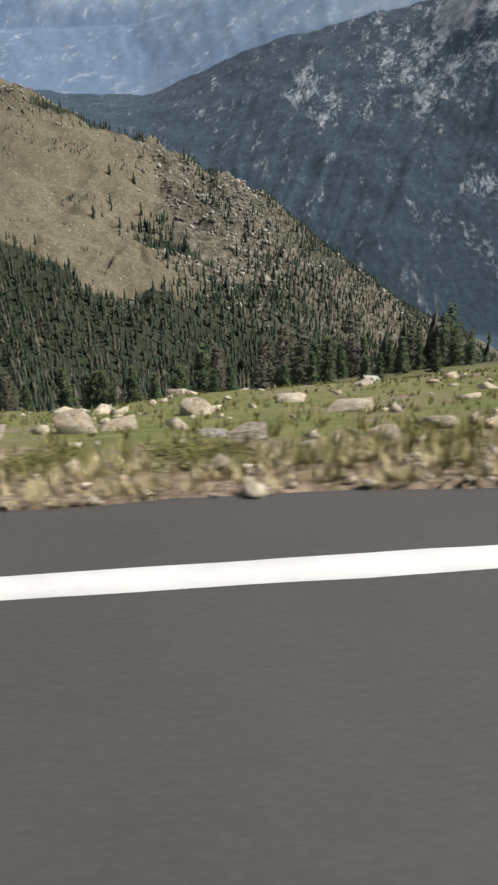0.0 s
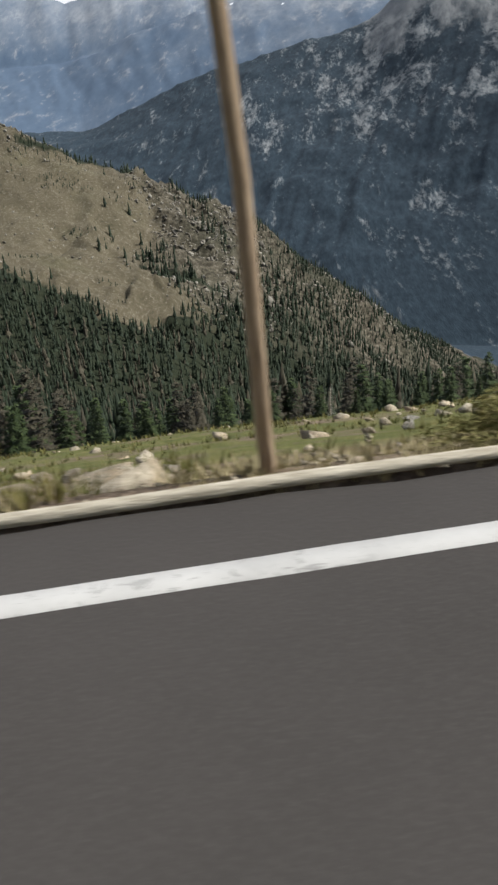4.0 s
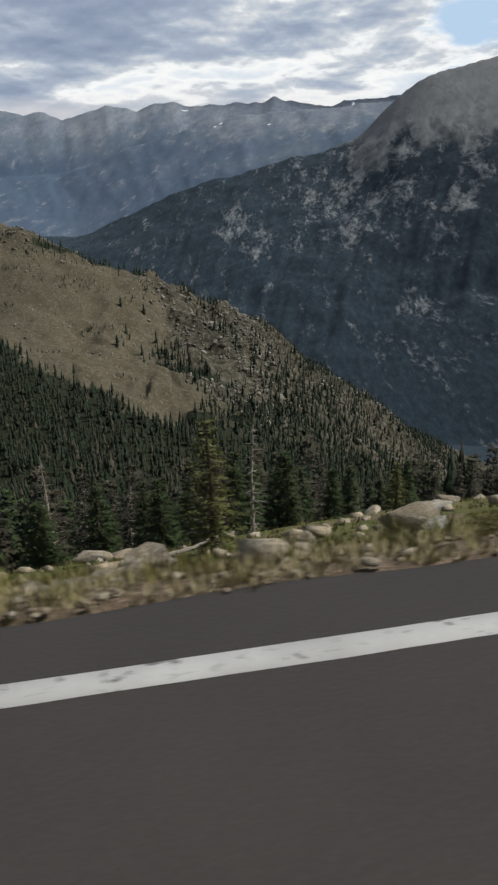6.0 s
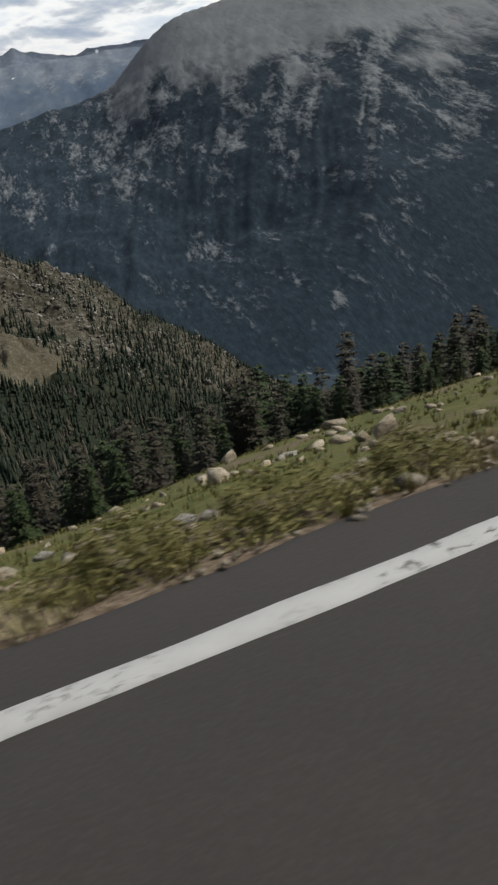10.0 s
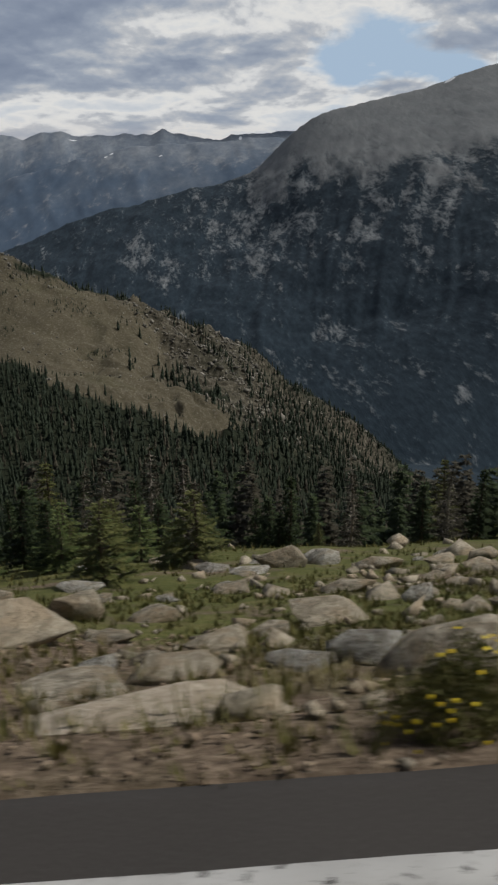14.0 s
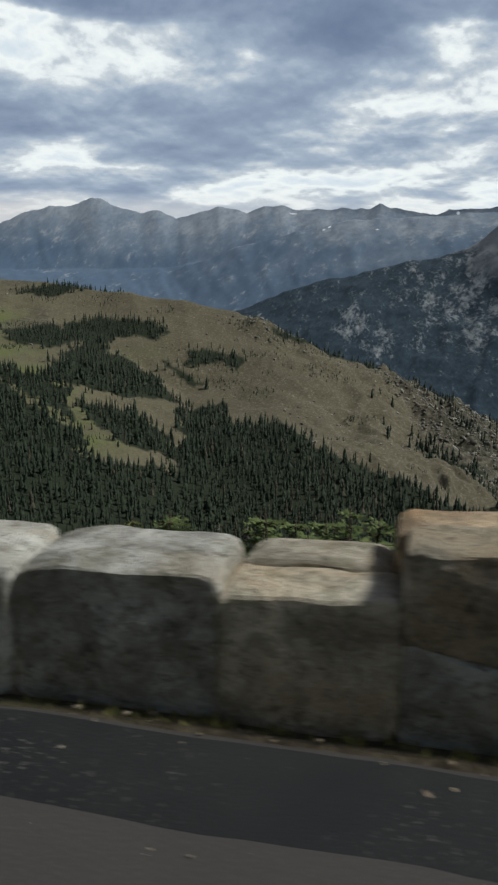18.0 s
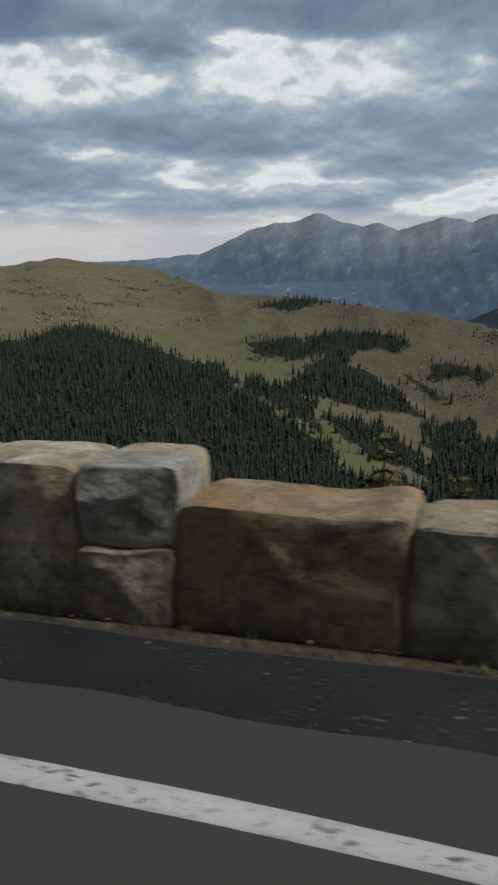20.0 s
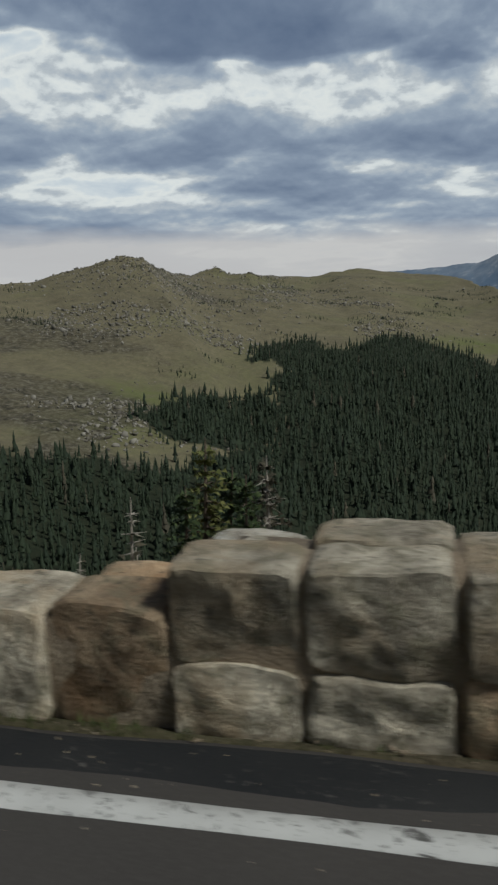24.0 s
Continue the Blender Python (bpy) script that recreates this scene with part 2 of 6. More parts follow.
def mountain_material(name, forest_a, forest_b, rock_a, rock_b, high_a, high_b, s=1.0, ragged=1.0, run=1.0):
    m, nt, b = mat(name, 0.95)
    def sheared(sx, sy, sz):
        """Coordinates that run down the slope, leaning."""
        tc = nd(nt, "TexCoord")
        sep = nd(nt, "SeparateXYZ")
        ln(nt, tc.outputs["Object"], sep.inputs[0])
        comb = nd(nt, "CombineXYZ")
        ln(nt, math2(nt, "MULTIPLY", math2(nt, "SUBTRACT", sep.outputs[0], math2(nt, "MULTIPLY", sep.outputs[2], 0.45)), sx), comb.inputs[0])
        ln(nt, math2(nt, "MULTIPLY", sep.outputs[1], sy), comb.inputs[1])
        ln(nt, math2(nt, "MULTIPLY", sep.outputs[2], sz), comb.inputs[2])
        return comb.outputs[0]
    w = sheared(1, 0.16 * run, 0.32 * run)
    n1, n2, n3 = tex(nt, w, 0.011 * s, 7, 0.62, 0.2), tex(nt, w, 0.05 * s, 7, 0.7, 0.2), tex(nt, w, 0.2 * s, 5, 0.7)
    trees = tex(nt, sheared(1, 0.28, 0.55), 0.16 * s, 5, 0.72)
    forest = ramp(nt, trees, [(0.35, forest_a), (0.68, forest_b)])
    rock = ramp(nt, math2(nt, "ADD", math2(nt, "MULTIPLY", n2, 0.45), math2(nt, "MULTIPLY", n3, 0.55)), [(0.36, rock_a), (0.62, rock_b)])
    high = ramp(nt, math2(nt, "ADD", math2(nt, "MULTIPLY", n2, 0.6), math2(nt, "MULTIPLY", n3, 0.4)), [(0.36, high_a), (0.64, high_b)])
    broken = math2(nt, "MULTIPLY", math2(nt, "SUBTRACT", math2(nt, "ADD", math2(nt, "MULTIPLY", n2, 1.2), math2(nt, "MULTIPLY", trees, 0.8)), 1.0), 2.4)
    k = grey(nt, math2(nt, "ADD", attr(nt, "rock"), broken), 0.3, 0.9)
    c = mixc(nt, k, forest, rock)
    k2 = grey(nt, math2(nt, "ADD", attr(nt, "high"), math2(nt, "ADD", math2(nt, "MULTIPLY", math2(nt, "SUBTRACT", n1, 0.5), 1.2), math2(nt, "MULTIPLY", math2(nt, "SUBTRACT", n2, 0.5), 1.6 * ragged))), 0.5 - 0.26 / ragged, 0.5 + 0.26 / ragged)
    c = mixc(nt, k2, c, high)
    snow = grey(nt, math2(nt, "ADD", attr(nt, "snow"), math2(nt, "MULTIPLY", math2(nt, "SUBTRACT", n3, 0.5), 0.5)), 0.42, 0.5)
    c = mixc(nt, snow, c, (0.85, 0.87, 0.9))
    ln(nt, c, b.inputs["Base Color"])
    bump(nt, b, math2(nt, "ADD", n2, math2(nt, "MULTIPLY", trees, 0.2)), 0.25, 8.0)
    return m


M_ASPHALT, M_PATCH, M_PAINT = asphalt_material(), fresh_asphalt_material(), paint_material()
M_GREY = stone_material("grey granite", (0.2, 0.185, 0.155), (0.6, 0.575, 0.52), (0.4, 0.345, 0.27), 0.4)
M_TAN = stone_material("tan granite", (0.175, 0.148, 0.11), (0.57, 0.505, 0.4), (0.37, 0.28, 0.18), 0.4)
M_RUST = stone_material("rusty granite", (0.17, 0.112, 0.068), (0.47, 0.355, 0.235), (0.37, 0.225, 0.118), 0.4)
M_PALE = stone_material("pale field stone", (0.22, 0.185, 0.135), (0.52, 0.455, 0.35), (0.42, 0.325, 0.22), 0.3)
M_MORTAR = stone_material("mortar", (0.15, 0.118, 0.085), (0.34, 0.275, 0.2), (0.25, 0.19, 0.13))
M_EARTH = stone_material("bare earth", (0.2, 0.145, 0.098), (0.44, 0.345, 0.245), (0.34, 0.245, 0.165), 0.12, 0.03)
M_BEIGE = stone_material("smooth beige granite", (0.32, 0.265, 0.2), (0.52, 0.45, 0.36), (0.45, 0.37, 0.28), 0.05, 0.01)
M_SAND = stone_material("smooth tan granite", (0.36, 0.255, 0.15), (0.58, 0.435, 0.28), (0.5, 0.36, 0.21), 0.1, 0.012)
M_TALUS = leaf_material("talus blocks", (0.1, 0.09, 0.072), (0.36, 0.335, 0.285), 0.3)
M_NEEDLE = leaf_material("spruce needles", (0.024, 0.04, 0.015), (0.07, 0.095, 0.032), 1.0)
M_NEEDLE_Y = leaf_material("yellow green needles", (0.08, 0.095, 0.026), (0.18, 0.175, 0.06), 1.0)
M_DEADN = leaf_material("dead brown needles", (0.038, 0.035, 0.023), (0.092, 0.08, 0.053), 1.0)
M_FOREST = leaf_material("forest needles", (0.014, 0.023, 0.012), (0.027, 0.039, 0.019), 0.05)
M_YOUNG = leaf_material("young spruce needles", (0.06, 0.09, 0.026), (0.16, 0.185, 0.06), 1.0)
M_THICKET = leaf_material("olive thicket needles", (0.04, 0.055, 0.018), (0.1, 0.11, 0.036), 1.0)
M_BARK = bark_material("bark", (0.06, 0.045, 0.035), (0.16, 0.12, 0.09))
M_SNAG = bark_material("weathered snag", (0.22, 0.19, 0.16), (0.42, 0.38, 0.33))
M_GRASS = leaf_material("dry grass", (0.11, 0.115, 0.03), (0.30, 0.25, 0.10), 1.0)
M_STRAW = leaf_material("straw grass", (0.27, 0.23, 0.12), (0.52, 0.45, 0.27), 1.0)
M_SHRUB = leaf_material("shrub leaves", (0.09, 0.1, 0.03), (0.25, 0.225, 0.085), 1.0)
M_FLOWER = leaf_material("yellow petals", (0.7, 0.5, 0.02), (0.85, 0.7, 0.05), 1.0)
M_WHITE = leaf_material("white petals", (0.6, 0.58, 0.5), (0.75, 0.73, 0.66), 1.0)
M_POLE = bark_material("weathered pole", (0.24, 0.17, 0.11), (0.46, 0.35, 0.24))
M_REDPOLE = bark_material("red brown pole", (0.17, 0.07, 0.035), (0.36, 0.16, 0.085))
M_LOG = bark_material("pale barkless log", (0.34, 0.3, 0.23), (0.6, 0.55, 0.45))
M_GROUND = ground_material()
# forest and rock lifted and blued to carry the valley haze
M_MOUNT = mountain_material("haze-tinted forested mountain", (0.014, 0.026, 0.039), (0.032, 0.053, 0.072), (0.135, 0.155, 0.172), (0.275, 0.29, 0.297), (0.19, 0.204, 0.212), (0.262, 0.27, 0.274))
# every tone pulled to blue-grey: distance haze mixed into the base colours
M_RANGE = mountain_material("haze-tinted distant range", (0.075, 0.112, 0.168), (0.09, 0.13, 0.19), (0.14, 0.17, 0.22), (0.33, 0.335, 0.345), (0.175, 0.205, 0.25), (0.27, 0.295, 0.325), 0.3, 0.5, 2.6)


# ---------------------------------------------------------------- numeric helpers
def hash01(ix, iy, seed):
    h = (ix * 374761393 + iy * 668265263 + seed * 974711) & 0xFFFFFFFF
    h = ((h ^ (h >> 13)) * 1274126177) & 0xFFFFFFFF
    return ((h ^ (h >> 16)) & 0xFFFFFF) / float(0xFFFFFF)


def vnoise(x, y, seed=0):
    x, y = np.asarray(x, float), np.asarray(y, float)
    ix, iy = np.floor(x).astype(np.int64), np.floor(y).astype(np.int64)
    fx, fy = x - ix, y - iy
    fx, fy = fx * fx * (3 - 2 * fx), fy * fy * (3 - 2 * fy)
    a, b = hash01(ix, iy, seed), hash01(ix + 1, iy, seed)
    c, d = hash01(ix, iy + 1, seed), hash01(ix + 1, iy + 1, seed)
    return (a * (1 - fx) + b * fx) * (1 - fy) + (c * (1 - fx) + d * fx) * fy


def fbm(x, y, octaves=5, seed=0, ridge=False):
    """Fractal noise about 0, within -1 to 1."""
    out, amp, tot = 0, 1.0, 0.0
    for k in range(octaves):
        n = 2 * vnoise(np.asarray(x) * 2 ** k + 17.3 * k, np.asarray(y) * 2 ** k - 9.1 * k, seed + k) - 1
        out = out + amp * ((1 - 2 * np.abs(n)) if ridge else n)
        tot += amp
        amp *= 0.5
    return out / tot


def smooth(a, b, x):
    k = np.clip((np.asarray(x, float) - a) / (b - a), 0, 1)
    return k * k * (3 - 2 * k)


def gsmooth(v, sigma):
    n = int(sigma * 3) + 1
    k = np.exp(-0.5 * (np.arange(-n, n + 1) / sigma) ** 2)
    return np.convolve(np.pad(v, n, "edge"), k / k.sum(), "valid")


def mesh_of(name, verts, faces, material=None, shade=False):
    me = bpy.data.meshes.new(name)
    me.from_pydata([tuple(p) for p in verts], [], [tuple(f) for f in faces])
    if material:
        me.materials.append(material)
    if shade:
        me.polygons.foreach_set("use_smooth", [True] * len(me.polygons))
    return me


def grid_faces(n, m, base=0):
    i, j = np.meshgrid(np.arange(n - 1), np.arange(m - 1), indexing="ij")
    a = (base + i * m + j).ravel()
    return np.stack([a, a + 1, a + m + 1, a + m], 1)


def grid_mesh(name, P, material, attrs=None, flip=False):
    """A sheet from an n x m x 3 array, with point attributes."""
    n, m, _ = P.shape
    f = grid_faces(n, m)
    if flip:
        f = f[:, ::-1]
    me = bpy.data.meshes.new(name)
    me.vertices.add(n * m), me.loops.add(f.size), me.polygons.add(len(f))
    me.vertices.foreach_set("co", P.reshape(-1).astype(np.float32))
    me.loops.foreach_set("vertex_index", f.ravel().astype(np.int32))
    me.polygons.foreach_set("loop_start", (np.arange(len(f)) * 4).astype(np.int32))
    me.polygons.foreach_set("loop_total", np.full(len(f), 4, np.int32))
    me.polygons.foreach_set("use_smooth", [True] * len(f))
    me.update()
    for k, v in (attrs or {}).items():
        me.attributes.new(k, "FLOAT", "POINT").data.foreach_set("value", np.asarray(v, np.float32).ravel())
    me.materials.append(material)
    return me


def tri_mesh(name, V, F, material, shade=False):
    """A mesh from arrays of points and triangles."""
    V, F = np.asarray(V, np.float32), np.asarray(F, np.int32)
    me = bpy.data.meshes.new(name)
    me.vertices.add(len(V)), me.loops.add(F.size), me.polygons.add(len(F))
    me.vertices.foreach_set("co", V.ravel())
    me.loops.foreach_set("vertex_index", F.ravel())
    me.polygons.foreach_set("loop_start", (np.arange(len(F)) * 3).astype(np.int32))
    me.polygons.foreach_set("loop_total", np.full(len(F), 3, np.int32))
    if shade:
        me.polygons.foreach_set("use_smooth", [True] * len(F))
    me.update(calc_edges=True)
    me.materials.append(material)
    return me


def part(name, me, parent, m=None, label=""):
    ob = new(name, me)
    ob.parent = parent
    if m is not None:
        ob.matrix_basis = m
    if label:
        ob["label"] = label
    return ob


# ---------------------------------------------------------------- plan: road edge and ground
# the white edge line, from the start of the drive to its end
EDGE = [(90, 10.40), (30, 4.62), (0, 1.71), (-7, 1.17), (-24, -0.43), (-42, -2.22), (-55, -3.58), (-69, -5.01), (-76, -5.45), (-80, -5.53), (-86, -5.26), (-94, -4.37), (-97, -3.87), (-111, -1.34), (-118, -0.00), (-126, 1.45), (-136, 2.92), (-139.5, 3.37), (-143, 3.39), (-147, 3.12), (-150.5, 2.46), (-154, 1.69), (-157.5, 0.45), (-160.7, -0.73), (-164, -1.94), (-167, -3.16), (-180, -8.20), (-200, -16.00), (-250, -36.00)]
# wall foot and pavement edge beyond the line
WALL_OFF = [(-250, 0.45), (-167, 0.46), (-161, 0.5), (-154, 0.66), (-147, 0.93), (-140, 1.06), (-136, 1.2), (-128, 0.98), (-121, 0.72), (-118, 0.71), (-111, 0.8), (-108, 0.8)]
PAVE_OFF = [(-250, 0.34), (-167, 0.34), (-161, 0.38), (-154, 0.52), (-147, 0.79), (-140, 0.92), (-136, 1.04), (-128, 0.84), (-122, 0.56), (-120, 0.48), (-112, 0.47), (-110, 0.56), (-107.2, 0.62), (-105.6, 0.3), (-104, 0.24), (-98, 0.3), (-80, 0.3), (-60, 0.32), (-35, 0.42), (0, 0.4), (90, 0.4)]
XS = np.arange(-250, 90.01, 0.25)


def table(pairs, at):
    p = sorted(pairs)
    return np.interp(at, [a for a, _ in p], [b for _, b in p])


EDGE_Y = gsmooth(table(EDGE, XS), 5)
PAVE = gsmooth(table(PAVE_OFF, XS), 4)
WALLO = gsmooth(table(WALL_OFF, XS), 8)
SLOPE_Y = np.gradient(EDGE_Y, XS)
# fall of the bank below the shoulder
BANK = [(90, 0.40), (8, 0.40), (2, 0.425), (-4, 0.445), (-24, 0.462), (-30, 0.455), (-36, 0.46), (-44, 0.49), (-50, 0.495), (-56, 0.46), (-62, 0.465), (-69, 0.515), (-74, 0.48), (-80, 0.45), (-92, 0.42), (-97, 0.43), (-105, 0.455), (-130, 0.5), (-250, 0.5)]
BANKS = gsmooth(table(BANK, XS), 8)


def edge_y(x):
    return np.interp(x, XS, EDGE_Y)


def off(x, y):
    """Distance beyond the edge line, towards the valley."""
    c = 1 / np.sqrt(1 + np.interp(x, XS, SLOPE_Y) ** 2)
    return (np.asarray(y) - edge_y(x)) * c


def place(x, s):
    """The point s metres beyond the edge line at x."""
    k = np.interp(x, XS, SLOPE_Y)
    c = 1 / np.sqrt(1 + k * k)
    return x - s * k * c, edge_y(x) + s * c


# ground by azimuth round a hub: distance and height of the bowl, the slope, the crest, and so on
HUB = (-80.0, 0.0)


AZ_TABLE = np.arange(-80, 80.01, 0.1)


def az_nodes(rows, az, soft=0.0):
    """Distance and height at an azimuth; soft rounds the corners of the table, in degrees."""
    r = sorted(rows)
    out = []
    for k in (1, 2):
        v = np.interp(AZ_TABLE, [q[0] for q in r], [q[k] for q in r])
        out.append(np.interp(az, AZ_TABLE, gsmooth(v, soft * 10) if soft else v))
    return out


BOWL = [(-80, 300, -120), (-40, 300, -125), (-24, 290, -122), (-14, 230, -98), (-5, 200, -84), (6, 210, -84), (14, 210, -82), (28, 200, -72), (42, 180, -62), (56, 170, -55), (80, 170, -50)]
FLANK = [(-80, 430, -180), (-40, 430, -185), (-25, 400, -160), (-20, 385, -134), (-16, 370, -112), (-9, 350, -85), (-3, 330, -76), (5, 400, -54), (11, 390, -60), (19, 470, -30), (27, 460, -33), (34, 455, -25), (43, 400, -28), (47, 325, -43), (51, 338, -34), (60, 330, -30), (80, 330, -30)]
CREST = [(-80, 560, -250), (-40, 560, -250), (-27, 480, -200), (-23, 430, -148), (-20, 432, -129), (-17.6, 436, -116), (-15, 440, -104), (-12.7, 440, -87), (-9.8, 440, -74), (-6.8, 440, -66), (-3.7, 445, -56), (1.2, 450, -44), (4, 462, -36), (6.3, 480, -27), (9.7, 484, -20), (13, 500, -15),
         (17, 530, -15), (23, 590, -8), (25.5, 780, 10), (28, 800, 14), (31.5, 805, 20), (35, 780, 11), (40, 735, 14), (43, 715, 14), (45.6, 640, 18), (47.6, 566, 22), (50, 562, 20), (54.6, 560, 10), (80, 560, 4)]
FLOOR = [(-80, 760, -300), (-40, 760, -285), (-27, 800, -272), (-18, 850, -296), (-6, 1150, -310), (5, 1500, -290), (20, 1500, -200), (80, 1500, -150)]
LOWER = [(-80, 1250, -40), (-45, 1200, -70), (-31, 1170, -122), (-26, 1200, -165), (-18.5, 1240, -220), (-13, 1350, -215), (-6, 1600, -220), (5, 1900, -260), (20, 1900, -190), (80, 1900, -140)]
UPPER = [(-80, 1800, 180), (-45, 1750, 150), (-30, 1740, 100), (-24, 1790, 55), (-20, 1800, -5), (-17, 1800, -60), (-14.5, 1830, -98), (-12, 1880, -120), (-6, 2030, -128), (5, 2300, -225), (20, 2300, -180), (80, 2300, -120)]
SUMMIT = [(-80, 2200, 420), (-45, 2200, 350), (-38, 2200, 330), (-29.8, 2200, 286), (-28, 2200, 270), (-26.4, 2210, 247), (-25.2, 2220, 239), (-21.5, 2250, 212), (-18.7, 2300, 196), (-16.8, 2320, 150), (-14.3, 2380, 50), (-12.1, 2420, 24), (-3, 2550, -66), (4.8, 2700, -218), (20, 2700, -180), (80, 2700, -100)]
BEHIND = [(-80, 2900, 250), (-30, 2900, 150), (-12, 2950, -60), (5, 3000, -240), (20, 3000, -170), (80, 3000, -100)]
MIDDLE = [(-80, 3750, 260), (-16, 3780, 215), (-11, 3800, 206), (-6, 3800, 186), (0.6, 3800, 80), (5.7, 3800, -42), (10.4, 3800, -78), (14, 3800, -70), (24, 3800, -60), (80, 3800, -60)]
DIP = [(-80, 4000, 200), (-16, 4000, 150), (0, 4000, 60), (6, 4000, -30), (12, 4000, -40), (24, 4000, -50), (80, 4000, -50)]
SKYLINE = [(-80, 4400, 300), (-30, 4400, 300), (-16, 4400, 281), (-13, 4400, 268), (-12.2, 4400, 244), (-10.4, 4400, 264), (-9.2, 4400, 282), (-8.5, 4400, 305), (-7.7, 4400, 278), (-6, 4400, 279), (-2.5, 4400, 272), (-1.9, 4400, 291), (-0.6, 4400, 289), (0.6, 4400, 256), (2.5, 4400, 287),
           (4.2, 4400, 240), (5.4, 4400, 225), (6.8, 4400, 263), (7.8, 4400, 248), (9.6, 4400, 280), (10.6, 4400, 318), (11.2, 4400, 317), (12.3, 4400, 276), (14, 4400, 262), (15.4, 4400, 236), (19, 4400, 112), (21, 4400, 104), (25, 4400, 82), (40, 4400, 40), (80, 4400, 40)]


def slope_z(x, y):
    """The bank beyond the shoulder."""
    s = off(x, y)
    d = np.maximum(s - np.interp(x, XS, PAVE), 0)
    k = np.interp(x, XS, BANKS)
    z = -0.05 * smooth(0, 0.2, d) - k * np.maximum(d - 0.12, 0) * smooth(0.0, 0.7, d) - 0.05 * np.maximum(d - 14, 0)
    fall = np.interp(x, [-108, -107, -105, -102, -98], [0.1, 0.1, 0.15, 0.19, 0.24])
    wide = 2.4 - 0.55 * smooth(-106.9, -106.2, x) * smooth(-103.5, -104.1, x)
    bench = smooth(-97, -99.5, x) * smooth(-112, -109.5, x) * smooth(13, 4, d)
    z = z * (1 - bench) + bench * (-0.05 * smooth(0, 0.2, d) - fall * np.minimum(d, wide) - 0.56 * np.maximum(d - wide, 0))
    lump = fbm(np.asarray(x) / 6, np.asarray(y) / 6, 3, 3) * 0.22 * smooth(1.5, 8, d) + fbm(np.asarray(x) / 1.1, np.asarray(y) / 1.1, 3, 8) * 0.06 * smooth(0.2, 1.5, d)
    return z + lump + fbm(np.asarray(x) / 30, np.asarray(y) / 30, 3, 5) * 2.5 * smooth(14, 50, d)


def polar(x, y):
    dx, dy = np.asarray(x) - HUB[0], np.asarray(y) - HUB[1]
    return np.degrees(np.arctan2(-dx, dy)), np.hypot(dx, dy)


def chain_z(az, r, tables, start, soft=0.0):
    """Heights along each azimuth through the given nodes. start: distance and height of the first node."""
    rs, zs = [start[0] + 0 * az], [start[1] + 0 * az]
    for t in tables:
        a, b = az_nodes(t, az, soft)
        rs.append(a), zs.append(b)
    out = np.where(r < rs[0], zs[0], zs[-1])
    for k in range(len(rs) - 1):
        w = np.clip((r - rs[k]) / np.maximum(rs[k + 1] - rs[k], 1), 0, 1)
        out = np.where((r >= rs[k]) & (r < rs[k + 1]), zs[k] + (zs[k + 1] - zs[k]) * w, out)
    return out


# rocky knobs on the skyline: x, y, radius, height
KNOBS = [(-506, 367, 11, 2.2), (-490, 372, 30, 0.8), (-560, 541, 12, 6), (-538, 560, 9, 4), (-521, 737, 30, 6), (-118, 458, 8, 4), (-110, 455, 12, 1.5)]


def hill_z(x, y):
    az, r = polar(x, y)
    z = chain_z(az, r, (BOWL, FLANK, CREST, FLOOR), (90.0, -43.0))
    rough = smooth(150, 330, r)
    rocky = smooth(8, -6, az)
    x, y = np.asarray(x), np.asarray(y)
    z = z + rough * (fbm(x / 60, y / 60, 4, 11) * 3.5 + rocky * fbm(x / 20 + fbm(x / 9, y / 9, 2, 14) * 0.4, y / 34, 5, 12, True) * 6.5 + fbm(x / 11, y / 11, 3, 13) * 0.8)
    for kx, ky, kr, kh in KNOBS:
        d = np.hypot(x - kx, y - ky) / kr
        z = z + kh * np.exp(-d * d) * (1 + 0.5 * fbm(x / 5, y / 5, 3, 15))
    return z


def ground_z(x, y):
    s = off(x, y)
    w = smooth(45, 110, s)
    return slope_z(x, y) * (1 - w) + hill_z(x, y) * w

# ---------------------------------------------------------------- road
def strip(name, x0, x1, step, offs, zs, material, label):
    """A ribbon that follows the edge line between the given offsets."""
    xs = np.arange(x0, x1 + step / 2, step)
    P = np.zeros((len(xs), len(offs), 3))
    for j, (o, z) in enumerate(zip(offs, zs)):
        s = o(xs) if callable(o) else o + 0 * xs
        P[:, j, 0], P[:, j, 1] = place(xs, s)
        P[:, j, 2] = z
    ob = new(name, grid_mesh(name, P, material))
    return tagged(ob, label, "road", kind="structure")


def pave(xs):
    return np.interp(xs, XS, PAVE) + fbm(xs / 0.9, 0 * xs + 3, 4, 21) * 0.07 + fbm(xs / 6, 0 * xs + 9, 2, 22) * 0.05


strip("road", -245, 88, 0.2, [-7.4, -5.5, -3.6, -1.8, -0.6, lambda x: np.minimum(pave(x) - 0.05, 0.9), pave, lambda x: pave(x) + 0.03],
      [-0.02, 0.0, 0.02, 0.012, 0.004, 0.0, -0.005, -0.07], M_ASPHALT, "dark grey worn asphalt mountain road")
rx = np.arange(-245, 88, 0.1)
P = np.zeros((len(rx), 5, 3))
for j, (s, z, k) in enumerate(((-0.054, -0.004, 0), (-0.05, 0.0045, 0), (0.0, 0.0055, 1), (0.05, 0.0045, 2), (0.054, -0.004, 2))):
    P[:, j, 0], P[:, j, 1] = place(rx, s + fbm(rx / 0.35, 0 * rx + k, 3, 30 + k) * 0.006 * (k != 1))
    P[:, j, 2] = z
tagged(new("edge_line", grid_mesh("edge_line", P, M_PAINT)), "white painted edge line, chipped and worn, on the asphalt", "road marking", kind="structure")
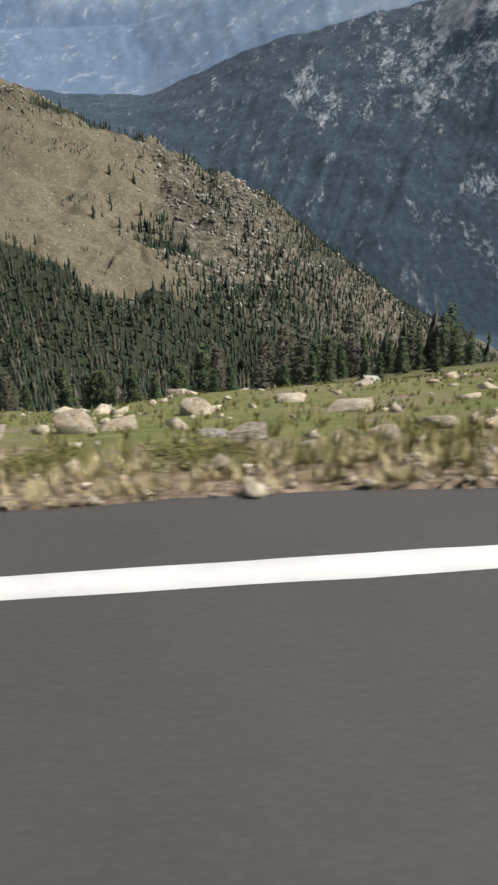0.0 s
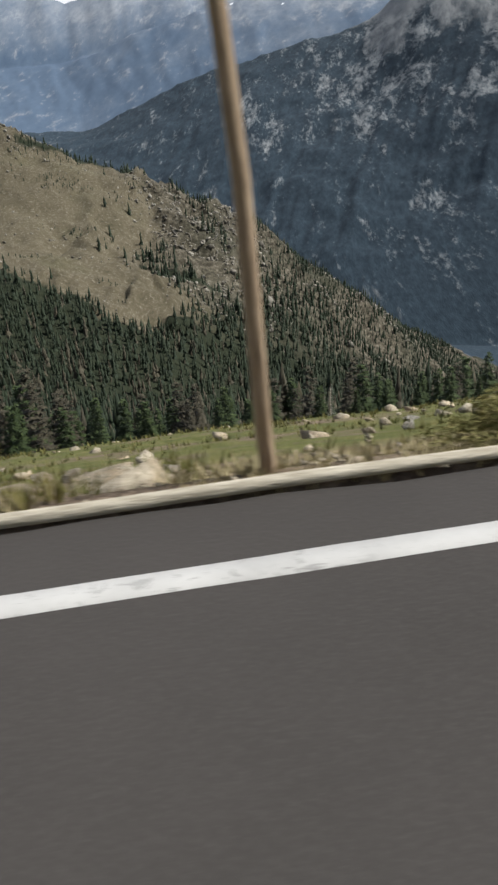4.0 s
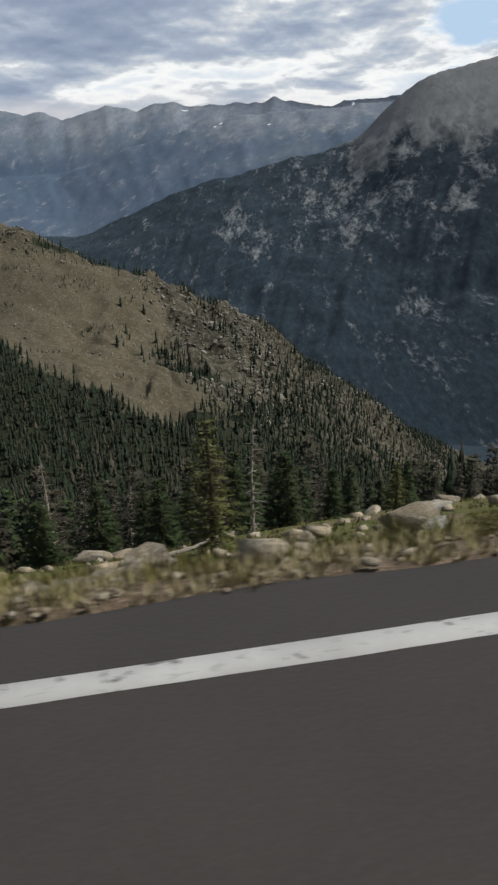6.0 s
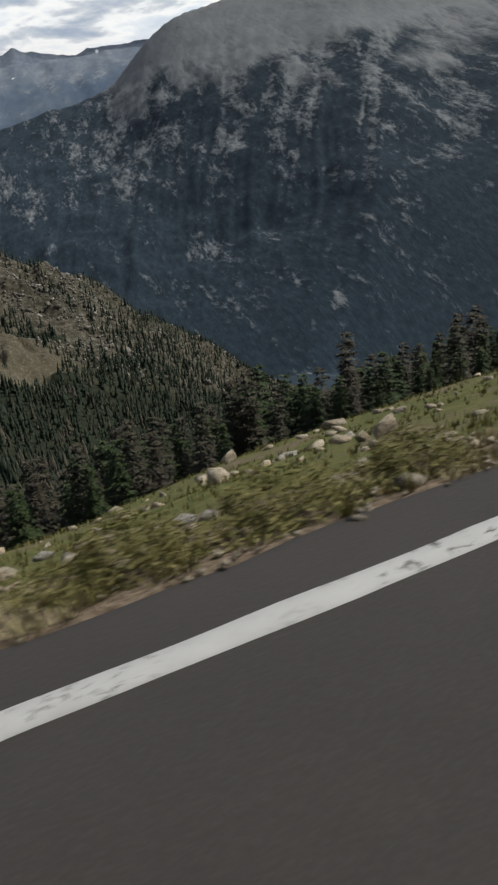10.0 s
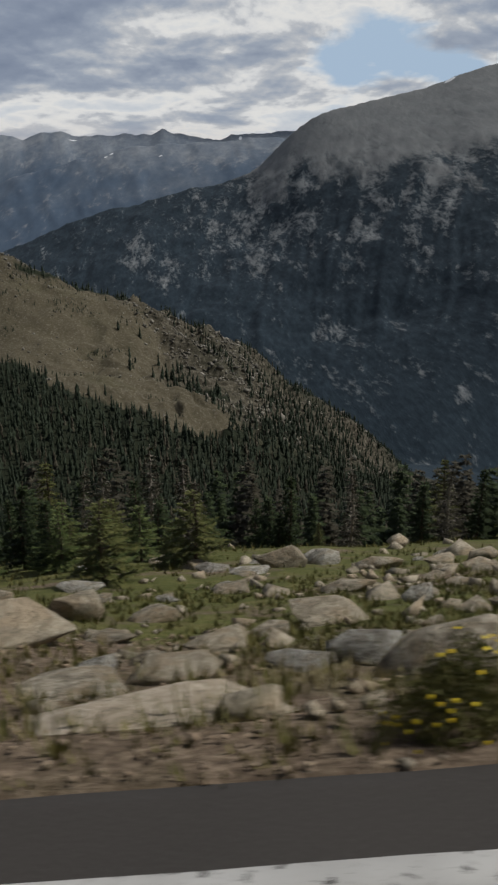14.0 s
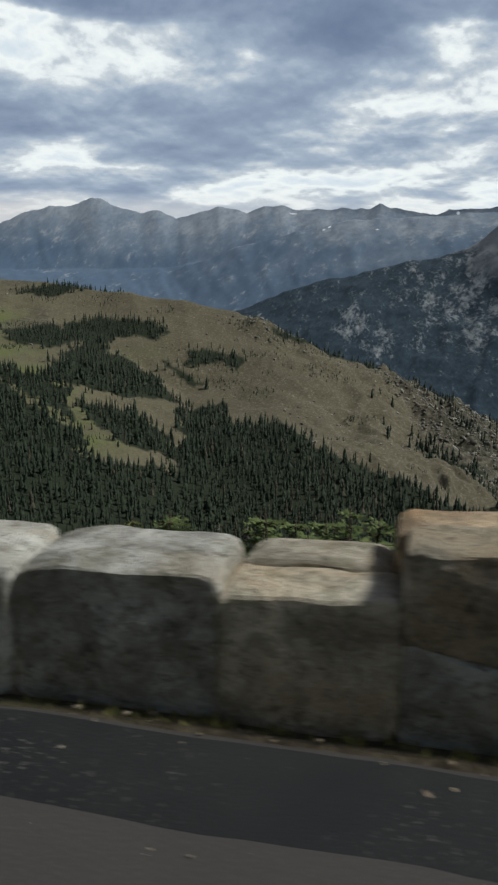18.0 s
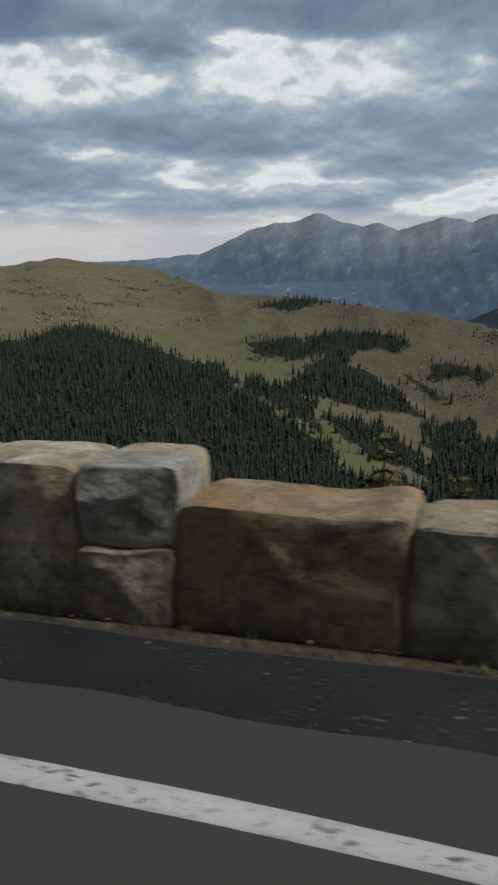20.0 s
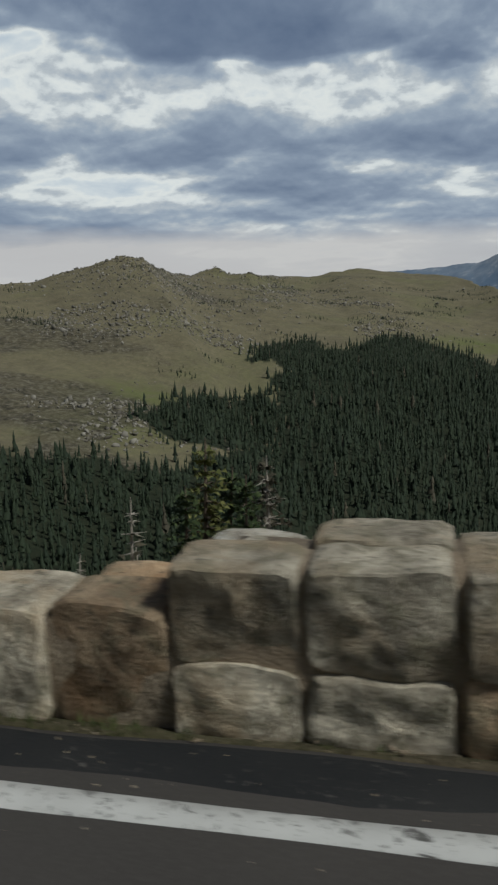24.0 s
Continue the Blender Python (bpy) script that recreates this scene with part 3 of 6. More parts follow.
def patch_edge(x):
    return np.interp(x, XS, PAVE) * 0.5 + fbm(x / 1.1, 0 * x, 5, 41) * 0.13


strip("dark_patch", -245, -106.2, 0.1, [lambda x: patch_edge(x) - 0.012, patch_edge, lambda x: pave(x) - 0.03],
      [-0.004, 0.0045, 0.0035], M_PATCH, "fresh black asphalt strip along the wall")

# ---------------------------------------------------------------- ground
SIDE = np.concatenate([np.linspace(0.0, 6, 41)[:-1], np.linspace(6, 20, 50)[:-1], np.geomspace(20, 75, 45)])
gx = np.arange(-248, 90.01, 0.35)
P = np.zeros((len(gx), len(SIDE), 3))
for j, d in enumerate(SIDE):
    s = np.interp(gx, XS, PAVE) - 0.12 + d
    P[:, j, 0], P[:, j, 1] = place(gx, s)
P[:, :, 2] = ground_z(P[:, :, 0], P[:, :, 1]) - 0.012
P[:, 0, 2] = -0.2
dd = np.broadcast_to(SIDE, P.shape[:2])
turf = smooth(0.4, 2.5, dd + 1.2 * fbm(P[:, :, 0] / 3, P[:, :, 1] / 3, 3, 51)) * (1 - 0.75 * smooth(-97.5, -99.5, P[:, :, 0]) * smooth(9, 4, dd) * smooth(0.6, 1.5, dd))
turf = np.maximum(turf, 0.85 * smooth(-97.5, -99.5, P[:, :, 0]) * smooth(1.7, 0.9, dd) * smooth(-0.25, 0.1, fbm(P[:, :, 0] / 0.9, P[:, :, 1] / 0.9, 3, 52)))
foot = 0.8 * smooth(-108.8, -109.6, P[:, :, 0]) * smooth(1.0, 0.5, dd)
tagged(new("ground", grid_mesh("ground", P, M_GROUND, {"turf": turf, "talus": 0 * turf, "forest": np.maximum(smooth(24, 44, dd) * 0.6, foot), "far": 0 * turf}, flip=True)),
       "sloping alpine ground with gravel, dry turf and stones", "ground", kind="structure")

# bank and slope on the uphill side of the road
ux = np.arange(-245, 90, 2.0)
P = np.zeros((len(ux), 8, 3))
for j, (s, z) in enumerate(((-7.3, -0.1), (-8.5, -0.2), (-10, 0.6), (-14, 2.5), (-30, 9), (-80, 28), (-300, 90), (-1500, 300))):
    P[:, j, 0], P[:, j, 1] = place(ux, s)
    P[:, j, 2] = z + fbm(ux / 5, 0 * ux + s, 3, 60) * min(1.0, abs(s + 7) * 0.2)
z0 = np.zeros(P.shape[:2])
tagged(new("uphill_bank", grid_mesh("uphill_bank", P, M_GROUND, {"turf": z0 + 1, "talus": z0, "forest": z0, "far": z0})),
       "grassy uphill bank behind the road", "ground", kind="structure")

# ---------------------------------------------------------------- woods plan (outlines on the map, metres)
WOODS = {
    "north": [(-346, 293), (-369, 351), (-336, 338), (-345, 404), (-317, 400), (-276, 379), (-251, 373), (-223, 327), (-190, 295), (-179, 261), (-190, 150), (-256, 137), (-269, 156), (-315, 240)],
    "tongue": [(-333, 179), (-344, 213), (-329, 252), (-315, 240), (-295, 201), (-296, 178), (-305, 172), (-316, 173)],
    "clump": [(-375, 316), (-369, 343), (-344, 302), (-350, 279)],
    "under": [(-334, 131), (-318, 135), (-304, 137), (-292, 149), (-295, 201), (-256, 137), (-230, 70), (-300, 70)],
    "strip": [(-232, 351), (-209, 349), (-189, 302), (-219, 329)],
    "isle_a": [(-246, 424), (-228, 439), (-222, 402), (-238, 397)],
    "isle_b": [(-215, 380), (-199, 457), (-183, 337), (-206, 357)],
    "crest": [(-262, 500), (-215, 520), (-185, 522), (-190, 506), (-253, 488)],
    "isle_c": [(-230, 427), (-208, 463), (-164, 439), (-172, 425), (-196, 431), (-211, 415), (-222, 391)],
    "isle_d": [(-157, 422), (-125, 417), (-125, 408), (-151, 409)],
    "isle_e": [(-214, 371), (-200, 415), (-174, 393), (-158, 367), (-175, 342), (-192, 347), (-208, 344)],
    "isle_f": [(-170, 406), (-147, 400), (-144, 394), (-167, 399)],
    "main": [(-158, 361), (-133, 369), (-129, 338), (-106, 330), (-98, 300), (-75, 282), (-60, 240), (-70, 200), (-160, 190), (-147, 259), (-155, 285), (-148, 306)],
    "band": [(-193, 328), (-161, 318), (-151, 288), (-158, 282), (-179, 297)],
    "gully": [(-191, 263), (-162, 266), (-147, 263), (-143, 200), (-200, 170)],
    "south": [(-103, 303), (-89, 294), (-64, 280), (-47, 266), (-34, 277), (-19, 287), (20, 302), (70, 330), (110, 340), (150, 330), (110, 200), (-60, 170), (-110, 180)],
    "ridge": [(-108, 455), (-80, 459), (-50, 455), (-52, 446), (-80, 450), (-108, 446)],
    "toe": [(100, 335), (150, 385), (220, 430), (300, 380), (240, 250), (110, 200)],
    "knot": [(-41, 350), (-18, 339), (-19, 332), (-40, 328)],
}


def inside(poly, x, y):
    r = np.zeros(np.shape(x), bool)
    n = len(poly)
    for i in range(n):
        (x0, y0), (x1, y1) = poly[i], poly[(i + 1) % n]
        if y0 != y1:
            r ^= ((y0 > y) != (y1 > y)) & (x < (x1 - x0) * (y - y0) / (y1 - y0) + x0)
    return r


def wooded(x, y):
    wx = x + fbm(x / 14, y / 14, 3, 71) * 9
    wy = y + fbm(x / 14, y / 14, 3, 72) * 9
    r = np.zeros(np.shape(x), bool)
    for p in WOODS.values():
        r |= inside(p, wx, wy)
    return r


def rocky_flank(x, y):
    """The craggy shoulder that falls to the valley."""
    az, r = polar(x, y)
    return smooth(-1, -9, az + 4 * fbm(x / 40, y / 40, 3, 73)) * smooth(300, 340, r)


# ---------------------------------------------------------------- the hill across the bowl
AZ = np.radians(np.concatenate([np.linspace(-78, -32, 47)[:-1], np.linspace(-32, 62, 471), np.linspace(62, 80, 19)[1:]]))


def polar_sheet(r0, r1, n, zfun):
    u = np.linspace(0, 1, n)
    az = np.degrees(AZ)
    a, b = r0(az), r1(az)
    R = a[:, None] * (b / a)[:, None] ** u[None, :]
    X, Y = HUB[0] - R * np.sin(AZ)[:, None], HUB[1] + R * np.cos(AZ)[:, None]
    return np.stack([X, Y, zfun(X, Y)], -1)


def split_r(az):
    return np.interp(az, [-80, -40, -24, -10, 10, 22, 26, 50, 80], [700, 700, 640, 560, 640, 800, 960, 900, 900])


P = polar_sheet(lambda a: 62 + 0 * a, split_r, 330, ground_z)
s = off(P[:, :, 0], P[:, :, 1])
P[:, :, 2] -= 1.2 * smooth(76, 70, s)
X, Y = P[:, :, 0], P[:, :, 1]
az, rr = polar(X, Y)
talus = 0.15 + 0.5 * rocky_flank(X, Y) + 0.35 * smooth(32, 40, az) * smooth(-0.05, 0.3, fbm(X / 60, Y / 60, 3, 75)) + 0.3 * smooth(0.25, 0.5, fbm(X / 35, Y / 35, 4, 76)) * smooth(380, 460, rr)
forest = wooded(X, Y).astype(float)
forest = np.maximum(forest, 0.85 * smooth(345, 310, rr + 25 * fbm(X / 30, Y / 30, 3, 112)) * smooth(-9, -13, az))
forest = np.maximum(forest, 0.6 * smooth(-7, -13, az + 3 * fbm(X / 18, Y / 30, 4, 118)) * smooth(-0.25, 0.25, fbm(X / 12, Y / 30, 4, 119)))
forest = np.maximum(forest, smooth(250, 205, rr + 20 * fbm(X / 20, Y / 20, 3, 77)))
lush = np.zeros(X.shape)
for lx0, ly0, lr in ((-262, 445, 16), (-250, 415, 16), (-238, 385, 14), (-222, 356, 13), (-206, 330, 13), (-192, 305, 12), (-180, 280, 12), (-330, 165, 20), (-350, 200, 22), (-300, 420, 25)):
    lush = np.maximum(lush, np.exp(-((X - lx0) ** 2 + (Y - ly0) ** 2) / lr ** 2))
lush = np.maximum(lush, 0.3 * smooth(0.1, 0.5, fbm(X / 50, Y / 50, 3, 78)) * smooth(18, 26, az))
# paler grass to the left also carries the difference in cloud shadow
meadow = (0.55 + 0.4 * smooth(-0.2, 0.3, fbm(X / 40, Y / 40, 4, 79))) * smooth(16, 30, az) + 0.3 * smooth(4, 16, az)
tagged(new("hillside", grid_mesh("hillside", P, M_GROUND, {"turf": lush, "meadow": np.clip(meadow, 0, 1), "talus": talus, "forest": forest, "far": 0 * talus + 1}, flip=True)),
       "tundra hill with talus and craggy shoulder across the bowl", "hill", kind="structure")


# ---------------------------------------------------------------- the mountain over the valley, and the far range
def mount_z(x, y):
    az, r = polar(x, y)
    z = chain_z(az, r, (CREST, FLOOR, LOWER, UPPER, SUMMIT, BEHIND), (300.0, -100.0), 0.8)
    w = smooth(850, 1300, r) * (1 - 0.65 * smooth(0, 150, z))
    lean = az + (r - 1500) * 0.0035 + fbm(x / 150, y / 300, 4, 85) * 0.9
    z = z + w * (fbm(lean / 2.6 + fbm(x / 200, y / 260, 3, 86) * 0.5, r / 800.0, 4, 81, True) * 2.0 + fbm(lean / 0.6, r / 330.0, 4, 83) * 4 + fbm(x / 60, y / 110, 5, 82) * 9)
    return z


P = polar_sheet(split_r, lambda a: 2920 + 0 * a, 300, mount_z)
P[:, 0, 2] = ground_z(P[:, 0, 0], P[:, 0, 1])
X, Y, Z = P[:, :, 0], P[:, :, 1], P[:, :, 2]
az, rr = polar(X, Y)
lean = az + (rr - 1500) * 0.0035
streak = fbm(lean / 0.8 + fbm(X / 90, Y / 200, 4, 92) * 0.6, rr / 420.0, 5, 91)
clump = fbm(lean / 2.4, rr / 260.0, 4, 93)
rockm = 0.02 + 0.58 * smooth(-0.2, 0.35, 0.6 * streak + 0.6 * clump) * smooth(-200, -70, Z) * smooth(-7, -13, az) + 0.2 * smooth(-60, 40, Z + 40 * streak) * smooth(-8, -14, az)


def blob(a0, r0, wa, wr, lean=0.0):
    """A patch of bare rock, snow or sunlit crag at an azimuth and distance, longer down the slope."""
    da = (az - a0 - lean * (rr - r0)) / wa + 0.35 * fbm(X / 60, Y / 60, 3, 95)
    return np.clip(1.25 - np.sqrt(da * da + ((rr - r0) / wr) ** 2), 0, 1)


rockm = np.maximum(rockm, 0.56 * np.maximum.reduce([
    blob(-14.5, 1660, 1.9, 130), blob(-17.5, 1740, 1.6, 110), blob(-6.3, 1950, 1.3, 240, 0.004), blob(-8.0, 1800, 0.9, 150),
    blob(-18.6, 1240, 0.8, 60), blob(-19.6, 1230, 0.9, 40), blob(-26.8, 905, 0.6, 45), blob(-28.4, 930, 1.0, 30), blob(-32.6, 1370, 0.4, 280, -0.008), blob(-26.0, 1650, 0.6, 240, -0.006), blob(-28.0, 1600, 0.6, 240, -0.007), blob(-22.5, 1560, 0.9, 160, -0.006)]))
rockm = np.maximum(rockm, blob(-30.6, 1400, 0.16, 120, -0.004))
high = smooth(-25, 140, Z + 70 * fbm(X / 110, Y / 200, 5, 96) + 80 * np.exp(-((az + 15.2) / 1.8) ** 2) * smooth(-60, 0, Z)) * smooth(-9.5, -15.5, az + 2.0 * fbm(X / 90, Y / 160, 3, 97))
snow = np.maximum(blob(-26.9, 2195, 0.45, 14), blob(-30.2, 2080, 0.25, 40)) * (Z > 100)
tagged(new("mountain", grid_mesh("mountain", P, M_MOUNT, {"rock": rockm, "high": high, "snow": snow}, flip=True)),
       "dark haze-tinted forested mountain with bare rock slides and grey summit slope", "mountain", kind="structure")


def range_z(x, y):
    az, r = polar(x, y)
    z = chain_z(az, r, (SUMMIT, BEHIND, MIDDLE, DIP, SKYLINE), (1500.0, -100.0))
    z = np.where(r > 4400, z - (r - 4400) * 0.8, z)
    w = smooth(2950, 3300, r)
    w = w * (1 - 0.85 * smooth(4280, 4390, r))
    lean = az + fbm(x / 300, y / 900, 3, 106) * 0.8
    spur = fbm(lean / 3.0 + r / 700.0, r / 900.0, 4, 101, True) * 7 + fbm(lean / 0.8 - r / 500.0, r / 420.0, 5, 102) * 8
    return z + w * spur + fbm(az / 0.6, 0 * az, 5, 104) * 11 * smooth(4340, 4390, r)


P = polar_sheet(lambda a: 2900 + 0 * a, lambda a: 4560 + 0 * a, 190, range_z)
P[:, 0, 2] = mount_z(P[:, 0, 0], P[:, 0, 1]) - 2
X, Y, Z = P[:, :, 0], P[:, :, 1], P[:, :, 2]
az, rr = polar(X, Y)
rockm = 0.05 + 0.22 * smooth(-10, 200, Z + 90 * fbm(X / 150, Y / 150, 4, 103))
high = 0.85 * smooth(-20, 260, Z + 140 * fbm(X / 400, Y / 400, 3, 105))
# paler crags under the skyline: sunlight on the cliffs set in rock colour
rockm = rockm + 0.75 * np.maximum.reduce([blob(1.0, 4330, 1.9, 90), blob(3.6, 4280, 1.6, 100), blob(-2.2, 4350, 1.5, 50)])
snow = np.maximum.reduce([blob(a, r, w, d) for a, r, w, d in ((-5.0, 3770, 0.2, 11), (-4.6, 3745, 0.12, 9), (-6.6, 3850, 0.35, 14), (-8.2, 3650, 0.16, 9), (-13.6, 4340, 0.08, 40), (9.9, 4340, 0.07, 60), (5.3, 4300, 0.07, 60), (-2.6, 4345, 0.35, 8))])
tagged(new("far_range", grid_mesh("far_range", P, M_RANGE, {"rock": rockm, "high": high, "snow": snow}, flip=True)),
       "distant mountain range with haze painted into its blue-grey colour, and snow patches", "mountain range", kind="structure")


# ---------------------------------------------------------------- cloudy sky
def cloud_material():
    m = bpy.data.materials.new("cloudy sky")
    m.use_nodes = True
    nt = m.node_tree
    nt.nodes.remove(nt.nodes["Principled BSDF"])
    em = nd(nt, "Emission")
    ln(nt, em.outputs[0], nt.nodes["Material Output"].inputs["Surface"])
    tc = nd(nt, "TexCoord")
    sep = nd(nt, "SeparateXYZ")
    ln(nt, tc.outputs["Object"], sep.inputs[0])
    X, Y, Z = (math2(nt, "DIVIDE", sep.outputs[k], 4880.0) for k in range(3))
    # bands that thin out towards the horizon
    lift = math2(nt, "LOGARITHM", math2(nt, "ADD", Z, 0.09), 2.718)

    def deck(scale, squeeze, detail, rough, dist, up=0.0):
        comb = nd(nt, "CombineXYZ")
        ln(nt, X, comb.inputs[0]), ln(nt, Y, comb.inputs[1])
        ln(nt, math2(nt, "ADD", math2(nt, "MULTIPLY", lift, squeeze), up), comb.inputs[2])
        return tex(nt, comb.outputs[0], scale, detail, rough, dist)
    big = deck(2.4, 1.0, 2, 0.5, 0.3)
    roll = deck(5.0, 0.85, 4, 0.48, 0.25)
    puff = deck(13.0, 0.55, 6, 0.52, 0.15)
    lit = math2(nt, "SUBTRACT", puff, deck(13.0, 0.55, 6, 0.52, 0.15, 0.014))
    wave = math2(nt, "MULTIPLY", math2(nt, "SUBTRACT", roll, 0.5), 0.12)
    band = ramp(nt, math2(nt, "MULTIPLY", math2(nt, "ADD", Z, wave), 2.2), [(0.0, (0.5, 0.5, 0.5)), (0.15, (0.56, 0.56, 0.56)), (0.24, (0.46, 0.46, 0.46)), (0.33, (0.72, 0.72, 0.72)), (0.4, (0.52, 0.52, 0.52)), (0.455, (0.35, 0.35, 0.35)), (0.54, (0.38, 0.38, 0.38)), (0.575, (0.76, 0.76, 0.76)), (1.0, (0.82, 0.82, 0.82))])
    side = grey(nt, X, 0.1, -0.45)
    n = math2(nt, "ADD", math2(nt, "MULTIPLY", big, 0.32), math2(nt, "ADD", math2(nt, "MULTIPLY", roll, 0.42), math2(nt, "MULTIPLY", puff, 0.26)))
    n = math2(nt, "SUBTRACT", n, math2(nt, "MULTIPLY", grey(nt, X, 0.0, 0.25), 0.085))
    n = math2(nt, "ADD", n, math2(nt, "MULTIPLY", math2(nt, "MULTIPLY", math2(nt, "SUBTRACT", band, 0.46), 0.5), math2(nt, "ADD", math2(nt, "MULTIPLY", side, 0.7), 0.3)))
    n = math2(nt, "SUBTRACT", n, math2(nt, "MULTIPLY", lit, 0.45))
    n = math2(nt, "ADD", n, math2(nt, "MULTIPLY", math2(nt, "MULTIPLY", grey(nt, Z, 0.13, 0.23), math2(nt, "SUBTRACT", 1.0, side)), 0.12))
    n = math2(nt, "SUBTRACT", n, math2(nt, "MULTIPLY", math2(nt, "MULTIPLY", grey(nt, Z, 0.17, 0.12), math2(nt, "SUBTRACT", 1.0, side)), 0.03))
    c = ramp(nt, n, [(0.33, (0.66, 0.73, 0.83)), (0.40, (0.88, 0.91, 0.95)), (0.43, (1.04, 1.03, 1.01)), (0.455, (0.92, 0.93, 0.945)), (0.475, (0.68, 0.705, 0.75)), (0.515, (0.46, 0.52, 0.625)), (0.57, (0.335, 0.395, 0.515)), (0.66, (0.235, 0.29, 0.41)), (0.8, (0.16, 0.21, 0.325))])
    low = grey(nt, math2(nt, "ADD", Z, math2(nt, "MULTIPLY", math2(nt, "SUBTRACT", puff, 0.5), 0.03)), 0.08, 0.055)
    c = mixc(nt, math2(nt, "MULTIPLY", low, math2(nt, "ADD", math2(nt, "MULTIPLY", side, 0.55), 0.35)), c, (0.78, 0.73, 0.72))
    # gap of blue sky
    dx = math2(nt, "DIVIDE", math2(nt, "SUBTRACT", X, 0.40), 0.10)
    dz = math2(nt, "DIVIDE", math2(nt, "SUBTRACT", Z, 0.128), 0.036)
    d2 = math2(nt, "ADD", math2(nt, "MULTIPLY", dx, dx), math2(nt, "MULTIPLY", dz, dz))
    gap = grey(nt, math2(nt, "ADD", d2, math2(nt, "ADD", math2(nt, "MULTIPLY", math2(nt, "SUBTRACT", roll, 0.5), 6.0), math2(nt, "MULTIPLY", math2(nt, "SUBTRACT", puff, 0.5), 6.0))), 1.4, 0.2)
    c = mixc(nt, gap, c, (0.53, 0.69, 0.89))
    ln(nt, c, em.inputs["Color"])
    em.inputs["Strength"].default_value = 1.0
    return m


A2 = np.radians(np.linspace(-70, 75, 80))
TOP = np.interp(np.degrees(A2), [-70, -20, 0, 40, 75], [16, 16.8, 18, 19.5, 19.5])
EL = np.radians(-4 + (TOP[:, None] + 4) * np.linspace(0, 1, 24)[None, :])
P = np.stack([-4880 * np.sin(A2)[:, None] * np.cos(EL), 4880 * np.cos(A2)[:, None] * np.cos(EL), 4880 * np.sin(EL)], -1)
ob = new("sky_backdrop", grid_mesh("sky_backdrop", P, cloud_material()))
ob.location = (HUB[0], HUB[1], 0)
tagged(ob, "broken grey and white clouds with a gap of blue sky", "sky", kind="structure")


# ---------------------------------------------------------------- woods
def cone_tree(rng, sides=5, tiers=5):
    """A small spruce for the woods: ragged tiers round a stem, height 1."""
    V, F = [], []
    wide = rng.uniform(0.16, 0.24)
    for k in range(tiers):
        z0, z1 = 0.0 + 0.84 * k / tiers, min(1.0, 0.04 + 0.9 * (k + 1.7) / tiers)
        r0 = wide * (1 - 0.82 * k / tiers) * rng.uniform(0.8, 1.2)
        b = len(V)
        for i in range(sides):
            a = 2 * math.pi * (i + 0.5 * (k % 2) + rng.uniform(-0.3, 0.3)) / sides
            q = r0 * rng.uniform(0.4, 1.35)
            V.append((q * math.cos(a), q * math.sin(a), z0 + rng.uniform(-0.09, 0.06)))
        V.append((rng.uniform(-0.02, 0.02), rng.uniform(-0.02, 0.02), z1))
        F += [(b + i, b + (i + 1) % sides, b + sides) for i in range(sides)]
    return np.array(V), np.array(F)


rng = random.Random(4)
SPRUCES = [cone_tree(rng) for _ in range(14)]


def woods_mesh(name, pts, heights, material, seed):
    g = np.random.default_rng(seed)
    Vs, Fs, n = [], [], 0
    z = ground_z(pts[:, 0], pts[:, 1])
    for (x, y), h, zz in zip(pts, heights, z):
        V, F = SPRUCES[g.integers(14)]
        a, w = g.uniform(0, 6.28), h * g.uniform(0.75, 1.15)
        c, s_ = math.cos(a), math.sin(a)
        Q = np.stack([(V[:, 0] * c - V[:, 1] * s_) * w + x, (V[:, 0] * s_ + V[:, 1] * c) * w + y, V[:, 2] * h + zz - 0.15], 1)
        Vs.append(Q), Fs.append(F + n)
        n += len(V)
    return tri_mesh(name, np.concatenate(Vs), np.concatenate(Fs), material)


def scatter(x0, x1, y0, y1, step, seed):
    g = np.random.default_rng(seed)
    X, Y = np.meshgrid(np.arange(x0, x1, step), np.arange(y0, y1, step))
    return np.stack([X.ravel() + g.uniform(-0.5, 0.5, X.size) * step, Y.ravel() + g.uniform(-0.5, 0.5, X.size) * step], 1), g


pts, g = scatter(-385, 300, 65, 600, 2.3, 5)
s = off(pts[:, 0], pts[:, 1])
az, rr = polar(pts[:, 0], pts[:, 1])
fray = g.normal(0, 2.2, pts.shape)
keep = wooded(pts[:, 0] + fray[:, 0], pts[:, 1] + 1.6 * fray[:, 1]) & (g.random(len(pts)) < 0.95 - 0.3 * smooth(0.38, 0.5, fbm(pts[:, 0] / 17, pts[:, 1] / 26, 3, 116)))
flank = rocky_flank(pts[:, 0], pts[:, 1]) * (rr < 445 + 20 * g.random(len(pts)))
keep |= (g.random(len(pts)) < 0.7 * flank * smooth(0.0, 0.35, fbm(pts[:, 0] / 14, pts[:, 1] / 40, 4, 111)))
keep |= (g.random(len(pts)) < 0.85) & (s > 85) & (rr < 215)
low = smooth(350, 315, rr + 25 * fbm(pts[:, 0] / 30, pts[:, 1] / 30, 3, 112)) * smooth(-9, -13, az)
keep |= (g.random(len(pts)) < 0.9 * low) | (g.random(len(pts)) < 0.85 * smooth(-10.5, -15, az) * (rr < 610))
keep &= (s > 85) & (az > -45) & (az < 74)
hp = pts[keep]
hh = (2.2 + 4.6 * g.random(len(hp)) ** 1.6) * np.where(polar(hp[:, 0], hp[:, 1])[1] > 400, 0.75, 1.0)
hr, ha = polar(hp[:, 0], hp[:, 1])[1], polar(hp[:, 0], hp[:, 1])[0]
